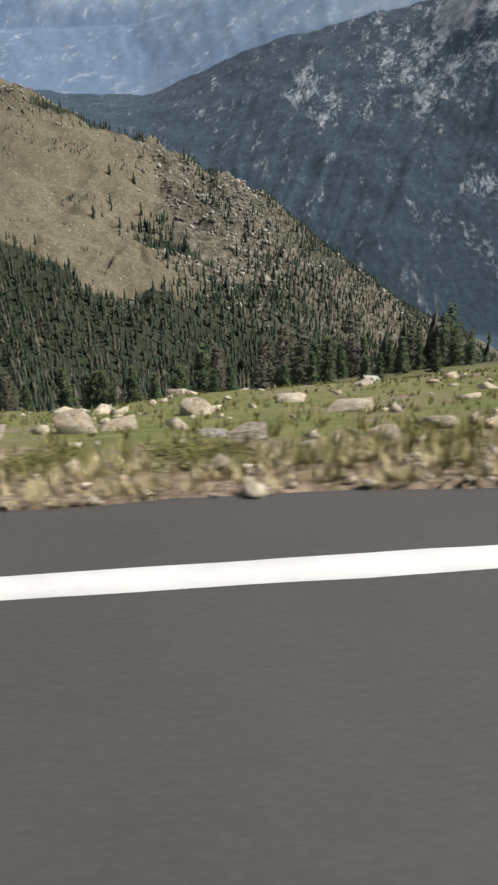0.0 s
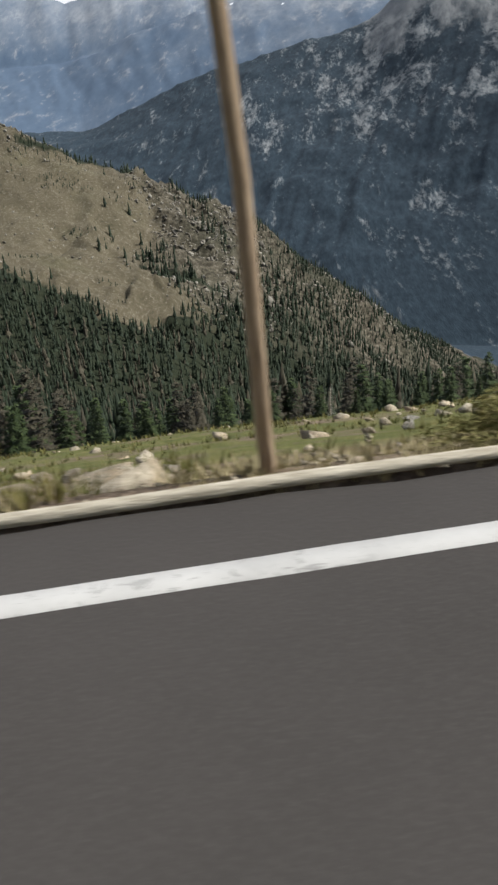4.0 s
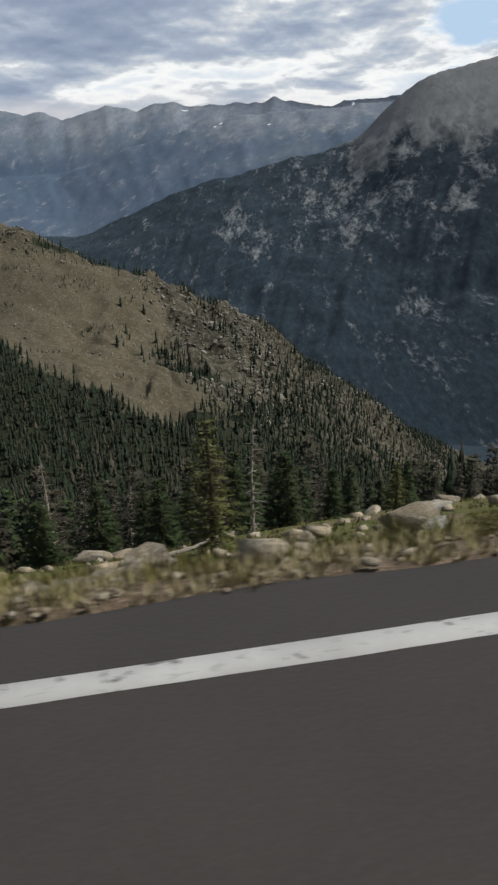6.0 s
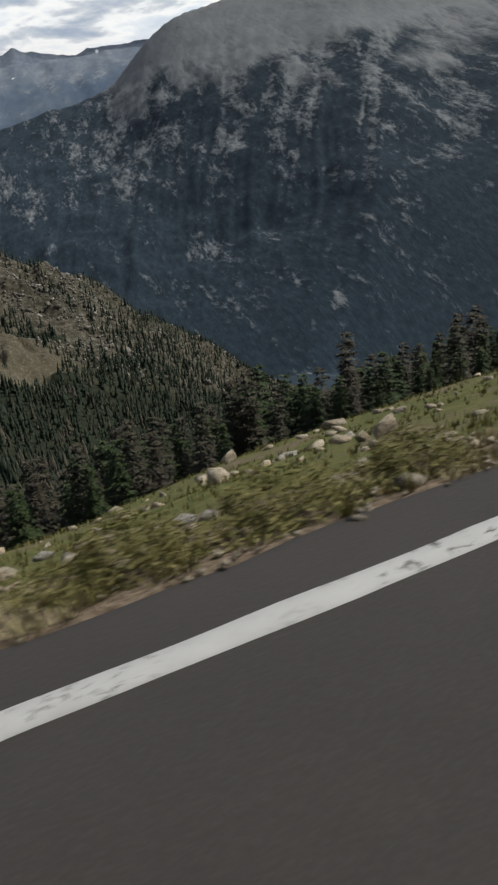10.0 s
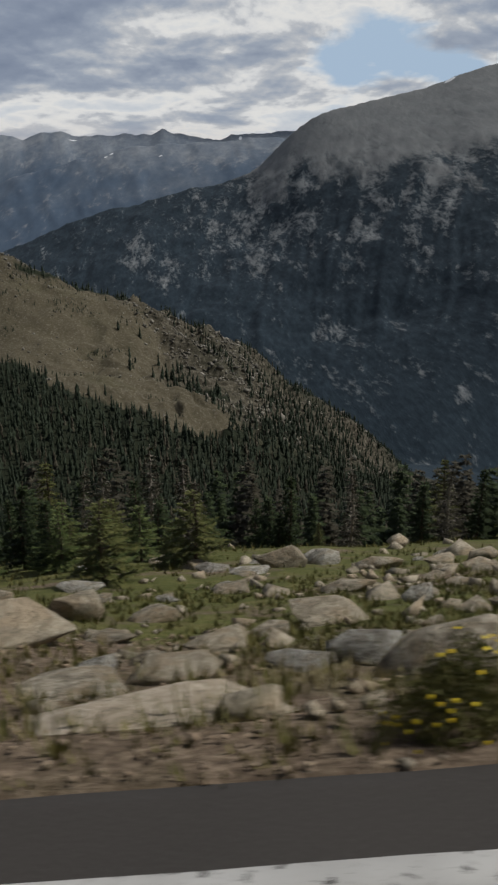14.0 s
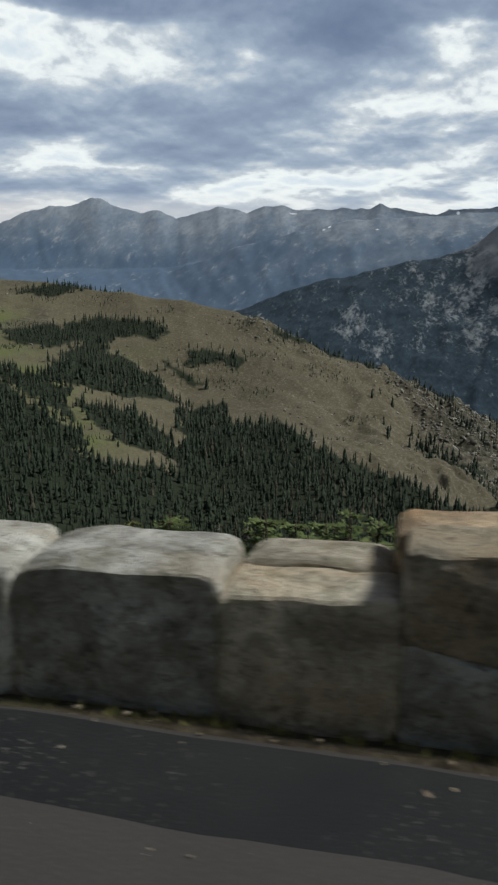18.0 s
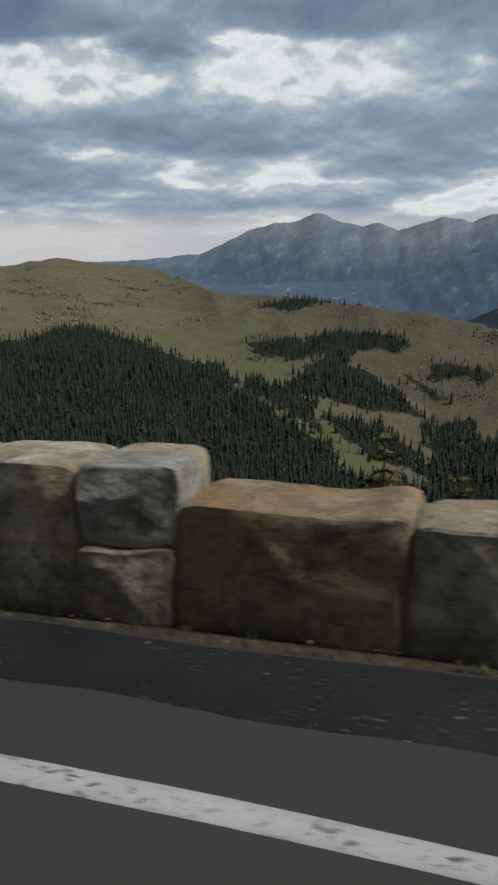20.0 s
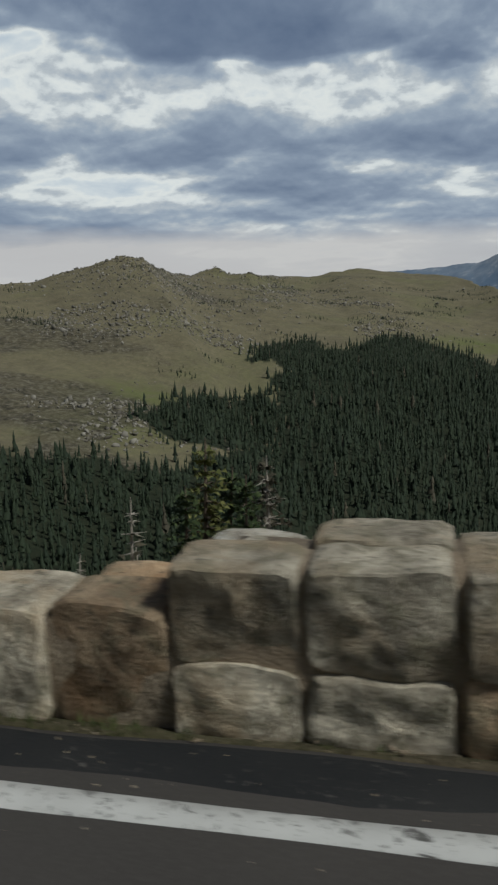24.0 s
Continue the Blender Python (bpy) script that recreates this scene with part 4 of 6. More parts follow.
grey_dead = g.random(len(hp)) < 0.02 + 0.22 * (1 - rocky_flank(hp[:, 0], hp[:, 1])) * smooth(320, 220, hr + 40 * fbm(hp[:, 0] / 25, hp[:, 1] / 25, 3, 115)) * smooth(14, 2, ha)
for nm, sel, m_, lb in (("woods", ~grey_dead, M_FOREST, "dark spruce woods covering the lower hillside"), ("dead_woods", grey_dead, M_DEADN, "grey-brown dead spruces within the hillside woods")):
    tagged(new(nm, woods_mesh(nm, hp[sel], hh[sel], m_, 6)), lb, "forest", kind="stuff")

pts, g = scatter(-330, 84, -60, 120, 2.2, 7)
s = off(pts[:, 0], pts[:, 1])
keep = (s > 46) & (s < 92) & (g.random(len(pts)) < 0.8)
bp = pts[keep]
dead = g.random(len(bp)) < 0.5
for nm, sel, m_, lb in (("spruce_belt", ~dead, M_FOREST, "belt of low green spruces below the road"), ("dead_spruce_belt", dead, M_DEADN, "grey-brown dead spruces among the belt below the road")):
    tagged(new(nm, woods_mesh(nm, bp[sel], g.uniform(2.8, 5.2, sel.sum()), m_, 8)), lb, "forest", kind="stuff")


def rock_shape(seed, points=15, bevel=0.035, flat=1.0):
    """A broken angular block, 1 wide and 1 high, standing on z = 0: the hull of a few points, its edges chipped."""
    g = np.random.default_rng(seed)
    bm = bmesh.new()
    for _ in range(points):
        d = g.normal(size=3)
        d /= (np.abs(d) ** 3.2).sum() ** (1 / 3.2)
        d *= g.uniform(0.72, 1.0)
        if d[2] < 0:
            d[:2] *= 1.15
        else:
            d[2] += 0.22 * d[0] * g.uniform(0.4, 1.6) - 0.15 * d[1]
        bm.verts.new(d * (1, 1, flat))
    hull = bmesh.ops.convex_hull(bm, input=bm.verts)
    bmesh.ops.delete(bm, geom=[v for v in hull["geom_interior"] if isinstance(v, bmesh.types.BMVert)], context="VERTS")
    bmesh.ops.dissolve_limit(bm, angle_limit=0.25, verts=bm.verts, edges=bm.edges)
    if bevel:
        bmesh.ops.bevel(bm, geom=bm.edges[:], offset=bevel, segments=1, affect="EDGES", profile=0.6)
    bmesh.ops.triangulate(bm, faces=bm.faces)
    if bevel:
        bmesh.ops.subdivide_edges(bm, edges=[e for e in bm.edges if e.calc_length() > 0.3], cuts=1)
        bmesh.ops.triangulate(bm, faces=bm.faces)
    bm.verts.index_update()
    V = np.array([v.co[:] for v in bm.verts])
    F = np.array([[v.index for v in f.verts] for f in bm.faces])
    bm.free()
    if bevel:
        V *= (1 + 0.05 * fbm(V[:, 0] * 2.3 + V[:, 2] * 1.7 + seed, V[:, 1] * 2.3 - V[:, 2] * 1.1, 4, seed))[:, None]
    lo, hi = V.min(0), V.max(0)
    V = (V - (lo + hi) / 2) / (hi - lo)
    V[:, 2] += 0.5
    return V, F


# loose blocks of the talus and the craggy shoulder
def hill_blocks(n, seed):
    g = np.random.default_rng(seed)
    X, Y = g.uniform(-620, 90, n * 14), g.uniform(150, 620, n * 14)
    az, rr = polar(X, Y)
    field = np.maximum.reduce([1.0 * rocky_flank(X, Y) * smooth(-0.1, 0.3, fbm(X / 30, Y / 30, 3, 121)),
                               smooth(0.0, 0.35, fbm(X / 45, Y / 45, 3, 75)) * smooth(28, 36, az), 0.12 * smooth(0.1, 0.5, fbm(X / 20, Y / 20, 3, 122)),
                               *[np.exp(-((X - kx) ** 2 + (Y - ky) ** 2) / (1.6 * kr) ** 2) for kx, ky, kr, _ in KNOBS]])
    keep = (g.random(len(X)) < field) & ~wooded(X, Y) & (az > -28) & (az < 60) & (off(X, Y) > 110)
    X, Y = X[keep][:n], Y[keep][:n]
    Z = ground_z(X, Y)
    crag = rocky_flank(X, Y)
    shapes = [rock_shape(900 + j, 9, 0.0) for j in range(12)]
    Vs, Fs, c = [], [], 0
    for i in range(len(X)):
        w = (0.75 + 0.15 * crag[i]) * g.lognormal(0, 0.45)
        V, F = shapes[g.integers(12)]
        q = g.uniform(0, 6.28)
        V = V * (w * g.uniform(0.8, 1.5), w, w * g.uniform(0.6, 1.1)) - (0, 0, 0.3 * w)
        V = np.stack([V[:, 0] * math.cos(q) - V[:, 1] * math.sin(q), V[:, 0] * math.sin(q) + V[:, 1] * math.cos(q), V[:, 2]], 1)
        Vs.append(V + (X[i], Y[i], Z[i])), Fs.append(F + c)
        c += len(V)
    return np.concatenate(Vs), np.concatenate(Fs)


V, F = hill_blocks(20000, 23)
tagged(new("talus_blocks", tri_mesh("talus_blocks", V, F, M_TALUS)), "grey talus blocks strewn over the hill", "stones", kind="stuff")


g = np.random.default_rng(29)
mats = []
for _ in range(150):
    cx, cy = g.uniform(-560, 0), g.uniform(230, 640)
    n = g.integers(10, 60)
    spread = 0.7 * math.sqrt(n)
    mats.append(np.stack([cx + g.normal(0, spread, n) * 1.3, cy + g.normal(0, spread, n) * 0.7], 1))
pts = np.concatenate(mats)
az, rr = polar(pts[:, 0], pts[:, 1])
keep = ~wooded(pts[:, 0], pts[:, 1]) & (rr > 280) & (az > -6) & (az < 58)
tagged(new("krummholz", woods_mesh("krummholz", pts[keep], g.uniform(0.7, 2.0, keep.sum()), M_FOREST, 30)), "dark patches of stunted krummholz on the tundra", "shrubs", kind="stuff")


# ---------------------------------------------------------------- stones
# stones along the bank, stretch by stretch: x, distance beyond the line, width, height
FIRST_MEADOW = [(-1.0, 3.8, 0.32, 0.21), (-0.7, 4.0, 0.29, 0.09), (-1.6, 3.4, 0.31, 0.07), (0.2, 2.3, 0.23, 0.08), (0.4, 1.5, 0.1, 0.07), (0.9, 2.0, 0.18, 0.09), (1.4, 2.5, 0.24, 0.09), (-0.0, 2.6, 0.2, 0.06), (0.7, 2.1, 0.12, 0.06)]
SECOND_MEADOW = [(-7.6, 2.4, 0.18, 0.15), (-7.4, 2.7, 0.16, 0.13), (-7.8, 2.4, 0.23, 0.12), (-7.0, 0.5, 0.18, 0.13), (-7.2, 0.5, 0.15, 0.06), (-6.9, 0.4, 0.2, 0.06), (-6.7, 2.6, 0.21, 0.1), (-6.1, 3.3, 0.61, 0.19), (-5.3, 3.3, 0.49, 0.16), (-7.4, 0.6, 0.11, 0.06)]
POLE_BANK = [(-28.2, 0.6, 0.24, 0.09), (-28.6, 2.8, 0.14, 0.06), (-28.4, 2.5, 0.12, 0.07), (-28.3, 2.4, 0.07, 0.07), (-28.7, 2.3, 0.19, 0.04), (-25.7, 4.0, 0.14, 0.1), (-26.1, 3.9, 0.12, 0.07)]
PALE_PAIR = [(-35.5, 3.7, 0.43, 0.23), (-35.5, 2.1, 0.3, 0.09), (-35.8, 2.2, 0.09, 0.08), (-34.7, 3.2, 0.24, 0.06), (-34.3, 2.2, 0.16, 0.06)]
STONY_EDGE = [(-42.2, 0.6, 0.1, 0.05), (-42.0, 2.0, 0.21, 0.06), (-41.8, 2.8, 0.22, 0.1), (-41.3, 1.9, 0.15, 0.1), (-40.4, 4.0, 0.29, 0.18), (-39.3, 4.2, 0.55, 0.33), (-42.3, 0.3, 0.1, 0.08), (-42.2, 0.4, 0.09, 0.04), (-42.1, 0.6, 0.12, 0.04), (-41.5, 4.1, 0.19, 0.08), (-39.2, 3.9, 0.29, 0.12)]
LONG_EDGE = [(-47.5, 4.1, 0.39, 0.11), (-46.5, 5.5, 0.31, 0.17), (-44.3, 8.0, 0.43, 0.27), (-47.9, 3.5, 0.17, 0.09), (-43.9, 17.9, 0.49, 0.32), (-44.6, 9.3, 0.57, 0.17), (-45.6, 4.3, 0.32, 0.11), (-48.4, 0.7, 0.08, 0.04)]
OUTCROP = [(-55.4, 1.5, 0.16, 0.13), (-54.0, 1.7, 0.47, 0.19), (-53.3, 2.2, 0.33, 0.15), (-43.9, 17.9, 0.72, 0.39), (-43.4, 16.9, 0.52, 0.43), (-55.1, 0.5, 0.1, 0.04), (-42.2, 16.8, 1.04, 0.44), (-54.6, 0.3, 0.12, 0.06), (-55.9, 4.4, 0.23, 0.09), (-55.7, 2.7, 0.14, 0.06)]
SHRUB_BANK = [(-62.6, 1.4, 0.15, 0.08), (-62.8, 1.3, 0.18, 0.07), (-61.0, 9.8, 0.27, 0.13), (-62.0, 7.5, 0.13, 0.09), (-57.9, 4.6, 0.3, 0.12)]
GREEN_MEADOW = [(-68.7, 3.3, 0.34, 0.11), (-68.6, 2.4, 0.09, 0.14), (-68.3, 2.2, 0.13, 0.08), (-68.3, 2.6, 0.18, 0.07), (-65.2, 4.6, 0.29, 0.27), (-66.8, 2.1, 0.15, 0.07), (-67.2, 2.2, 0.15, 0.12), (-67.9, 1.6, 0.21, 0.05), (-67.8, 1.5, 0.27, 0.07), (-65.2, 5.0, 0.19, 0.14), (-66.6, 2.1, 0.26, 0.09), (-69.0, 4.1, 0.18, 0.07), (-64.0, 8.8, 0.38, 0.11), (-62.8, 13.8, 0.4, 0.3)]
DOME_STONES = [(-74.9, 1.9, 0.29, 0.1), (-75.7, 2.1, 0.13, 0.09), (-75.8, 2.2, 0.1, 0.05), (-76.3, 1.2, 0.08, 0.09), (-76.0, 0.6, 0.16, 0.07), (-75.6, 1.3, 0.09, 0.08), (-74.6, 1.9, 0.1, 0.1), (-74.3, 2.0, 0.2, 0.08), (-75.2, 0.3, 0.21, 0.09), (-72.5, 9.5, 0.19, 0.26), (-74.8, 3.1, 0.16, 0.05), (-75.6, 0.3, 0.13, 0.04), (-75.7, 0.3, 0.11, 0.05), (-75.2, 0.5, 0.12, 0.03)]
STONE_FIELD = [(-97.4, 1.4, 0.36, 0.1), (-96.1, 8.5, 0.68, 0.47), (-95.4, 9.2, 0.56, 0.4), (-94.8, 8.0, 0.61, 0.3), (-96.6, 1.6, 0.33, 0.22), (-96.3, 1.2, 0.41, 0.2), (-96.5, 2.9, 0.46, 0.18), (-97.6, 3.5, 0.33, 0.18), (-97.2, 2.2, 0.33, 0.13), (-96.9, 1.5, 0.27, 0.1), (-97.1, 8.3, 0.44, 0.18), (-95.7, 3.7, 0.28, 0.2), (-93.9, 7.9, 0.43, 0.16), (-95.5, 2.3, 0.24, 0.12), (-95.3, 3.1, 0.28, 0.1), (-97.7, 1.5, 0.2, 0.13), (-97.5, 1.8, 0.19, 0.1), (-97.0, 5.6, 0.32, 0.1), (-94.2, 5.9, 0.34, 0.09), (-95.8, 4.9, 0.29, 0.07), (-94.2, 4.7, 0.28, 0.09), (-97.9, 10.4, 0.45, 0.18), (-96.9, 2.7, 0.22, 0.09), (-96.1, 2.3, 0.14, 0.09)]
BIG_BOULDER = [(-100.6, 1.9, 0.27, 0.1), (-100.2, 2.0, 0.5, 0.11), (-100.0, 2.7, 0.27, 0.11), (-99.7, 2.7, 0.18, 0.11)]
RUBBLE_BANK = [(-103.0, 2.6, 0.32, 0.23), (-102.7, 2.5, 0.17, 0.06), (-102.7, 2.0, 0.23, 0.15), (-104.8, 1.8, 0.19, 0.12), (-104.6, 1.8, 0.14, 0.06), (-104.4, 1.9, 0.1, 0.05), (-104.0, 2.0, 0.15, 0.05), (-104.2, 1.5, 0.13, 0.04), (-103.6, 1.1, 0.09, 0.03)]
ROCK_STRETCHES = (FIRST_MEADOW, SECOND_MEADOW, POLE_BANK, PALE_PAIR, STONY_EDGE, LONG_EDGE, OUTCROP, SHRUB_BANK, GREEN_MEADOW, DOME_STONES, STONE_FIELD, BIG_BOULDER, RUBBLE_BANK)
# spruces that rise over the bank and the wall: x, distance beyond the line, height
BANK_TREES = [(-109.6, 7.6, 3.0), (-108.9, 7.0, 2.8), (-107.8, 6.6, 2.6), (-107.2, 7.0, 2.7), (-106.5, 6.4, 2.3), (-105.9, 7.2, 2.5), (-105.2, 6.8, 2.1), (-104.5, 7.6, 2.2), (-106.8, 8.6, 3.1), (-105.6, 8.8, 2.8), (-103.9, 8.2, 2.2), (-103.0, 7.8, 1.9), (-107.4, 9, 3.2), (-107.1, 8, 2.9), (-119.4, 11, 3.1), (-120.1, 8, 2.2), (-119.4, 9, 2.5), (-118.6, 9, 2.4), (-115.8, 9, 2.4), (-115.2, 8, 2.1), (-116.4, 10, 2.3), (-115.1, 7, 1.9), (-105.2, 11, 2.8), (-104.3, 10, 2.4), (-106.0, 12, 3.2), (-103.2, 11, 2.6), (-102.3, 10, 2.2), (-101.4, 10, 2.0), (-100.1, 11, 2.2), (-99.5, 10, 1.8), (-104.0, 10, 2.5), (-124.3, 9, 2.4), (-123.3, 9, 2.5), (-122.5, 10, 2.9), (-122.0, 10, 2.8), (-120.7, 9, 2.5), (-119.6, 9, 2.4), (-117.9, 10, 3.2), (-98.2, 16, 1.9), (-94.8, 18, 1.6), (-92.7, 20, 1.4), (-87.6, 16, 1.2), (-97.1, 14, 1.2), (-108.0, 7.2, 3.0), (-108.4, 8.4, 3.3), (-108.1, 9.6, 3.4)]
ROCK_LABELS = {"pale field stone": "pale lichen-spotted granite stone lying on the bank", "tan granite": "tan granite stone lying on the bank", "grey granite": "grey granite stone lying on the bank"}
ROCK_MESHES = {}
for k, m_ in enumerate((M_PALE, M_PALE, M_PALE, M_TAN, M_TAN, M_GREY, M_PALE, M_TAN, M_PALE, M_GREY)):
    V, F = rock_shape(200 + k)
    ROCK_MESHES[k] = tri_mesh("rock", V, F, m_, shade=False)


def put_rock(x, s, w, h, k, turn, name="rock", label="", sink=0.4, deep=0.75, m=None):
    px_, py_ = place(x, s + 0.25 * w)
    me = ROCK_MESHES[k]
    if m:
        me = me.copy()
        me.materials[0] = m
    ob = new(name, me)
    ob.matrix_basis = Matrix.LocRotScale((px_, py_, min(float(ground_z(px_, py_)), float(ground_z(*place(x, s + 0.05 * w)))) - sink * h), Euler((0, 0, turn)), (w * 1.08, w * deep, h * (1 + sink)))
    tagged(ob, label or ROCK_LABELS[ROCK_MESHES[k].materials[0].name], "rock", group="stones along the bank")
    return ob


rng = random.Random(21)
for stretch in ROCK_STRETCHES:
    for x, s, w, h in stretch:
        if x < -99 and w < 0.35 and s < 2.0:
            continue
        if s < 1.0 and w < 0.5:
            s, w, h = s + 0.8, w * 1.35, h * 1.35
        h *= 0.8 if x > -90 else 0.65 if x > -99 else 0.5
        put_rock(x, s, w, h, rng.randrange(10), rng.uniform(-0.5, 0.5), name="boulder" if w > 0.5 else "rock",
                 label="large split pale granite boulder on the gravel bench" if w > 1.2 else "")

put_rock(-97.4, 0.62, 0.74, 0.06, 2, 0.1, name="boulder", label="flat cream granite slab sunk in the gravel", sink=1.2, deep=0.42, m=M_BEIGE)
put_rock(-97.75, 1.25, 0.42, 0.05, 4, -0.1, label="flat pinkish granite slab in the turf", sink=0.8)
put_rock(-96.35, 1.35, 0.55, 0.24, 3, 0.2, name="boulder", label="brown pointed granite boulder behind the flowering shrub")
put_rock(-100.15, 1.9, 0.72, 0.08, 7, 0.2, name="boulder", label="flat tan slab at the back of the gravel bench", sink=0.8)

# more stones over the banks, thick where the ground is stony
for i in range(90):
    x = rng.uniform(-108, 12)
    s = 1.6 + 18 * rng.random() ** 2
    w = rng.uniform(0.18, 0.5) * (0.7 + 0.05 * s)
    if x < -98.5 and s < 2.6 or -98.2 < x < -96.6 and s < 1.6:
        continue
    put_rock(x, s, w, w * rng.uniform(0.18, 0.36), rng.randrange(10), rng.uniform(-1.5, 1.5))
for i in range(30):
    x, s = rng.uniform(-99.5, -90), 1.0 + 9 * rng.random() ** 1.3
    w = rng.uniform(0.15, 0.5)
    if x < -96.6 and s < 1.6:
        continue
    put_rock(x, s, w, w * rng.uniform(0.15, 0.35), rng.randrange(10), rng.uniform(-0.6, 0.6))

# the great split boulder: a leaning slab over an undercut foot, x to the right along the road, y away from it
def hull_stone(name, pts, bevel, material, seed):
    bm = bmesh.new()
    for p in pts:
        bm.verts.new(p)
    hull = bmesh.ops.convex_hull(bm, input=bm.verts)
    bmesh.ops.delete(bm, geom=[v for v in hull["geom_interior"] if isinstance(v, bmesh.types.BMVert)], context="VERTS")
    bmesh.ops.dissolve_limit(bm, angle_limit=0.2, verts=bm.verts, edges=bm.edges)
    bmesh.ops.bevel(bm, geom=bm.edges[:], offset=bevel, segments=2, affect="EDGES", profile=0.6)
    for _ in range(3):
        bmesh.ops.triangulate(bm, faces=bm.faces)
        bmesh.ops.subdivide_edges(bm, edges=[e for e in bm.edges if e.calc_length() > 0.09], cuts=1)
    bmesh.ops.triangulate(bm, faces=bm.faces)
    bm.verts.index_update(), bm.normal_update()
    V = np.array([v.co[:] for v in bm.verts])
    N = np.array([v.normal[:] for v in bm.verts])
    F = np.array([[v.index for v in f.verts] for f in bm.faces])
    bm.free()
    V += N * (0.022 * fbm(V[:, 0] * 3 + V[:, 2] * 2 + seed, V[:, 1] * 3 - V[:, 2] * 2, 5, seed))[:, None]
    return tri_mesh(name, V, F, material)


LEANING = [(0.02, 0.1, -0.1), (0.0, 0.15, 0.4), (0.1, 0.2, 0.54), (0.55, 0.25, 0.77), (0.85, 0.3, 0.86), (1.09, 0.28, 0.92), (1.24, 0.3, 0.8), (1.36, -0.02, 0.53), (1.35, 0.14, 0.25), (1.25, 0.2, -0.1),
           (0.4, 0.02, -0.06), (0.85, -0.07, 0.25), (0.6, 0.2, -0.1), (0.1, 0.8, 0.45), (0.7, 0.95, 0.6), (1.2, 0.8, 0.6), (0.1, 0.8, -0.1), (1.25, 0.85, -0.1)]
bx_, by_ = place(-102.27, 2.15)
ob = new("boulder", hull_stone("boulder", LEANING, 0.02, M_BEIGE, 61))
ob.matrix_basis = pose(bx_, by_, -0.56, 0, 0, 10)
tagged(ob, "great split pale tan boulder leaning on the gravel bench", "rock", group="stones along the bank")


RIGHT_DOME = [(-0.02, 0.05, 0), (0.08, 0.1, 0.38), (0.18, 0.15, 0.47), (0.3, 0.15, 0.45), (0.62, 0.1, -0.05), (0.5, 0.0, 0.16), (0.25, -0.08, 0.28), (0.0, -0.05, 0), (0.35, -0.14, -0.05), (0.12, 0.5, 0.36), (0.34, 0.5, 0.3), (0.55, 0.5, -0.1), (0, 0.5, -0.1)]
MIDDLE_DOME = [(0, 0, 0), (0.02, 0.05, 0.3), (0.12, 0.1, 0.41), (0.28, 0.12, 0.47), (0.4, 0.1, 0.44), (0.55, 0.1, 0.25), (0.55, 0, 0), (0.2, -0.07, 0.1), (0.3, -0.05, 0.25), (0.12, 0.5, 0.34), (0.42, 0.5, 0.36), (0, 0.5, -0.1), (0.55, 0.5, -0.1)]
LEFT_BLOCK = [(0, 0, 0.1), (0.02, 0.05, 0.27), (0.26, 0.08, 0.37), (0.42, 0.1, 0.38), (0.42, 0, 0), (0.05, 0, -0.05), (0.1, 0.4, 0.3), (0.4, 0.4, 0.3), (0, 0.3, -0.1), (0.4, 0.4, -0.1)]
for k, (pts, x, s, z, soft_, lb) in enumerate((
        (LEFT_BLOCK, -108.08, 2.66, -0.47, 0.03, "tan block at the side of the rounded boulders"),
        (MIDDLE_DOME, -107.82, 2.6, -0.52, 0.06, "rounded smooth tan boulder on the gravel bench"),
        (RIGHT_DOME, -107.52, 2.46, -0.5, 0.06, "rounded smooth tan boulder sloping to the gravel"))):
    bx_, by_ = place(x, s)
    ob = new("boulder", hull_stone("boulder", pts, soft_, M_SAND, 70 + k))
    ob.matrix_basis = pose(bx_, by_, z, 0, 0, 9) @ Matrix.Diagonal((1.14, 1.1, 1.05, 1))
    tagged(ob, lb, "rock", group="stones along the bank")
for x, s, w, h, k in ((-107.95, 2.42, 0.34, 0.1, 4), (-107.6, 2.35, 0.2, 0.09, 7), (-108.4, 2.5, 0.36, 0.08, 2), (-108.2, 2.4, 0.28, 0.07, 7), (-106.75, 2.2, 0.34, 0.04, 0), (-106.35, 2.1, 0.14, 0.1, 3), (-100.95, 2.0, 0.24, 0.1, 8), (-101.2, 1.35, 0.15, 0.08, 4),
                      (-99.15, 0.75, 0.4, 0.05, 6), (-98.35, 2.2, 0.8, 0.1, 2), (-98.55, 3.0, 0.34, 0.2, 3), (-98.1, 3.4, 0.36, 0.18, 0), (-99.0, 2.1, 0.2, 0.13, 4), (-98.75, 1.9, 0.24, 0.12, 7), (-99.6, 1.2, 0.22, 0.07, 1), (-99.9, 1.3, 0.3, 0.05, 9),
                      (-5.1, 2.9, 0.5, 0.26, 0), (-5.0, 3.1, 0.3, 0.2, 8), (-5.45, 1.55, 0.4, 0.16, 2), (-4.3, 2.7, 0.42, 0.15, 6), (-3.7, 2.85, 0.36, 0.22, 1), (-3.0, 3.7, 0.6, 0.16, 2), (-5.85, 2.4, 0.22, 0.16, 9), (-4.7, 1.6, 0.5, 0.1, 4), (-2.4, 3.2, 0.7, 0.14, 6)):
    put_rock(x, s, w, h, k, 0.3 * math.sin(x * 7), name="boulder" if w > 0.45 else "rock")

# earth mound with a pointed stone behind it
u, t_ = np.meshgrid(np.linspace(-1.2, 1.2, 110), np.linspace(-1.2, 1.2, 80), indexing="ij")
P = np.stack([-103.36 + 0.74 * u, -0.72 + 0.5 * t_, 0 * u], -1)
hump = np.clip(1 - u ** 2 - t_ ** 2, 0, None) ** 0.9 * (0.72 + 0.4 * smooth(-0.4, 0.3, u))
rim = np.clip(1.25 - u ** 2 - t_ ** 2, 0, 1)
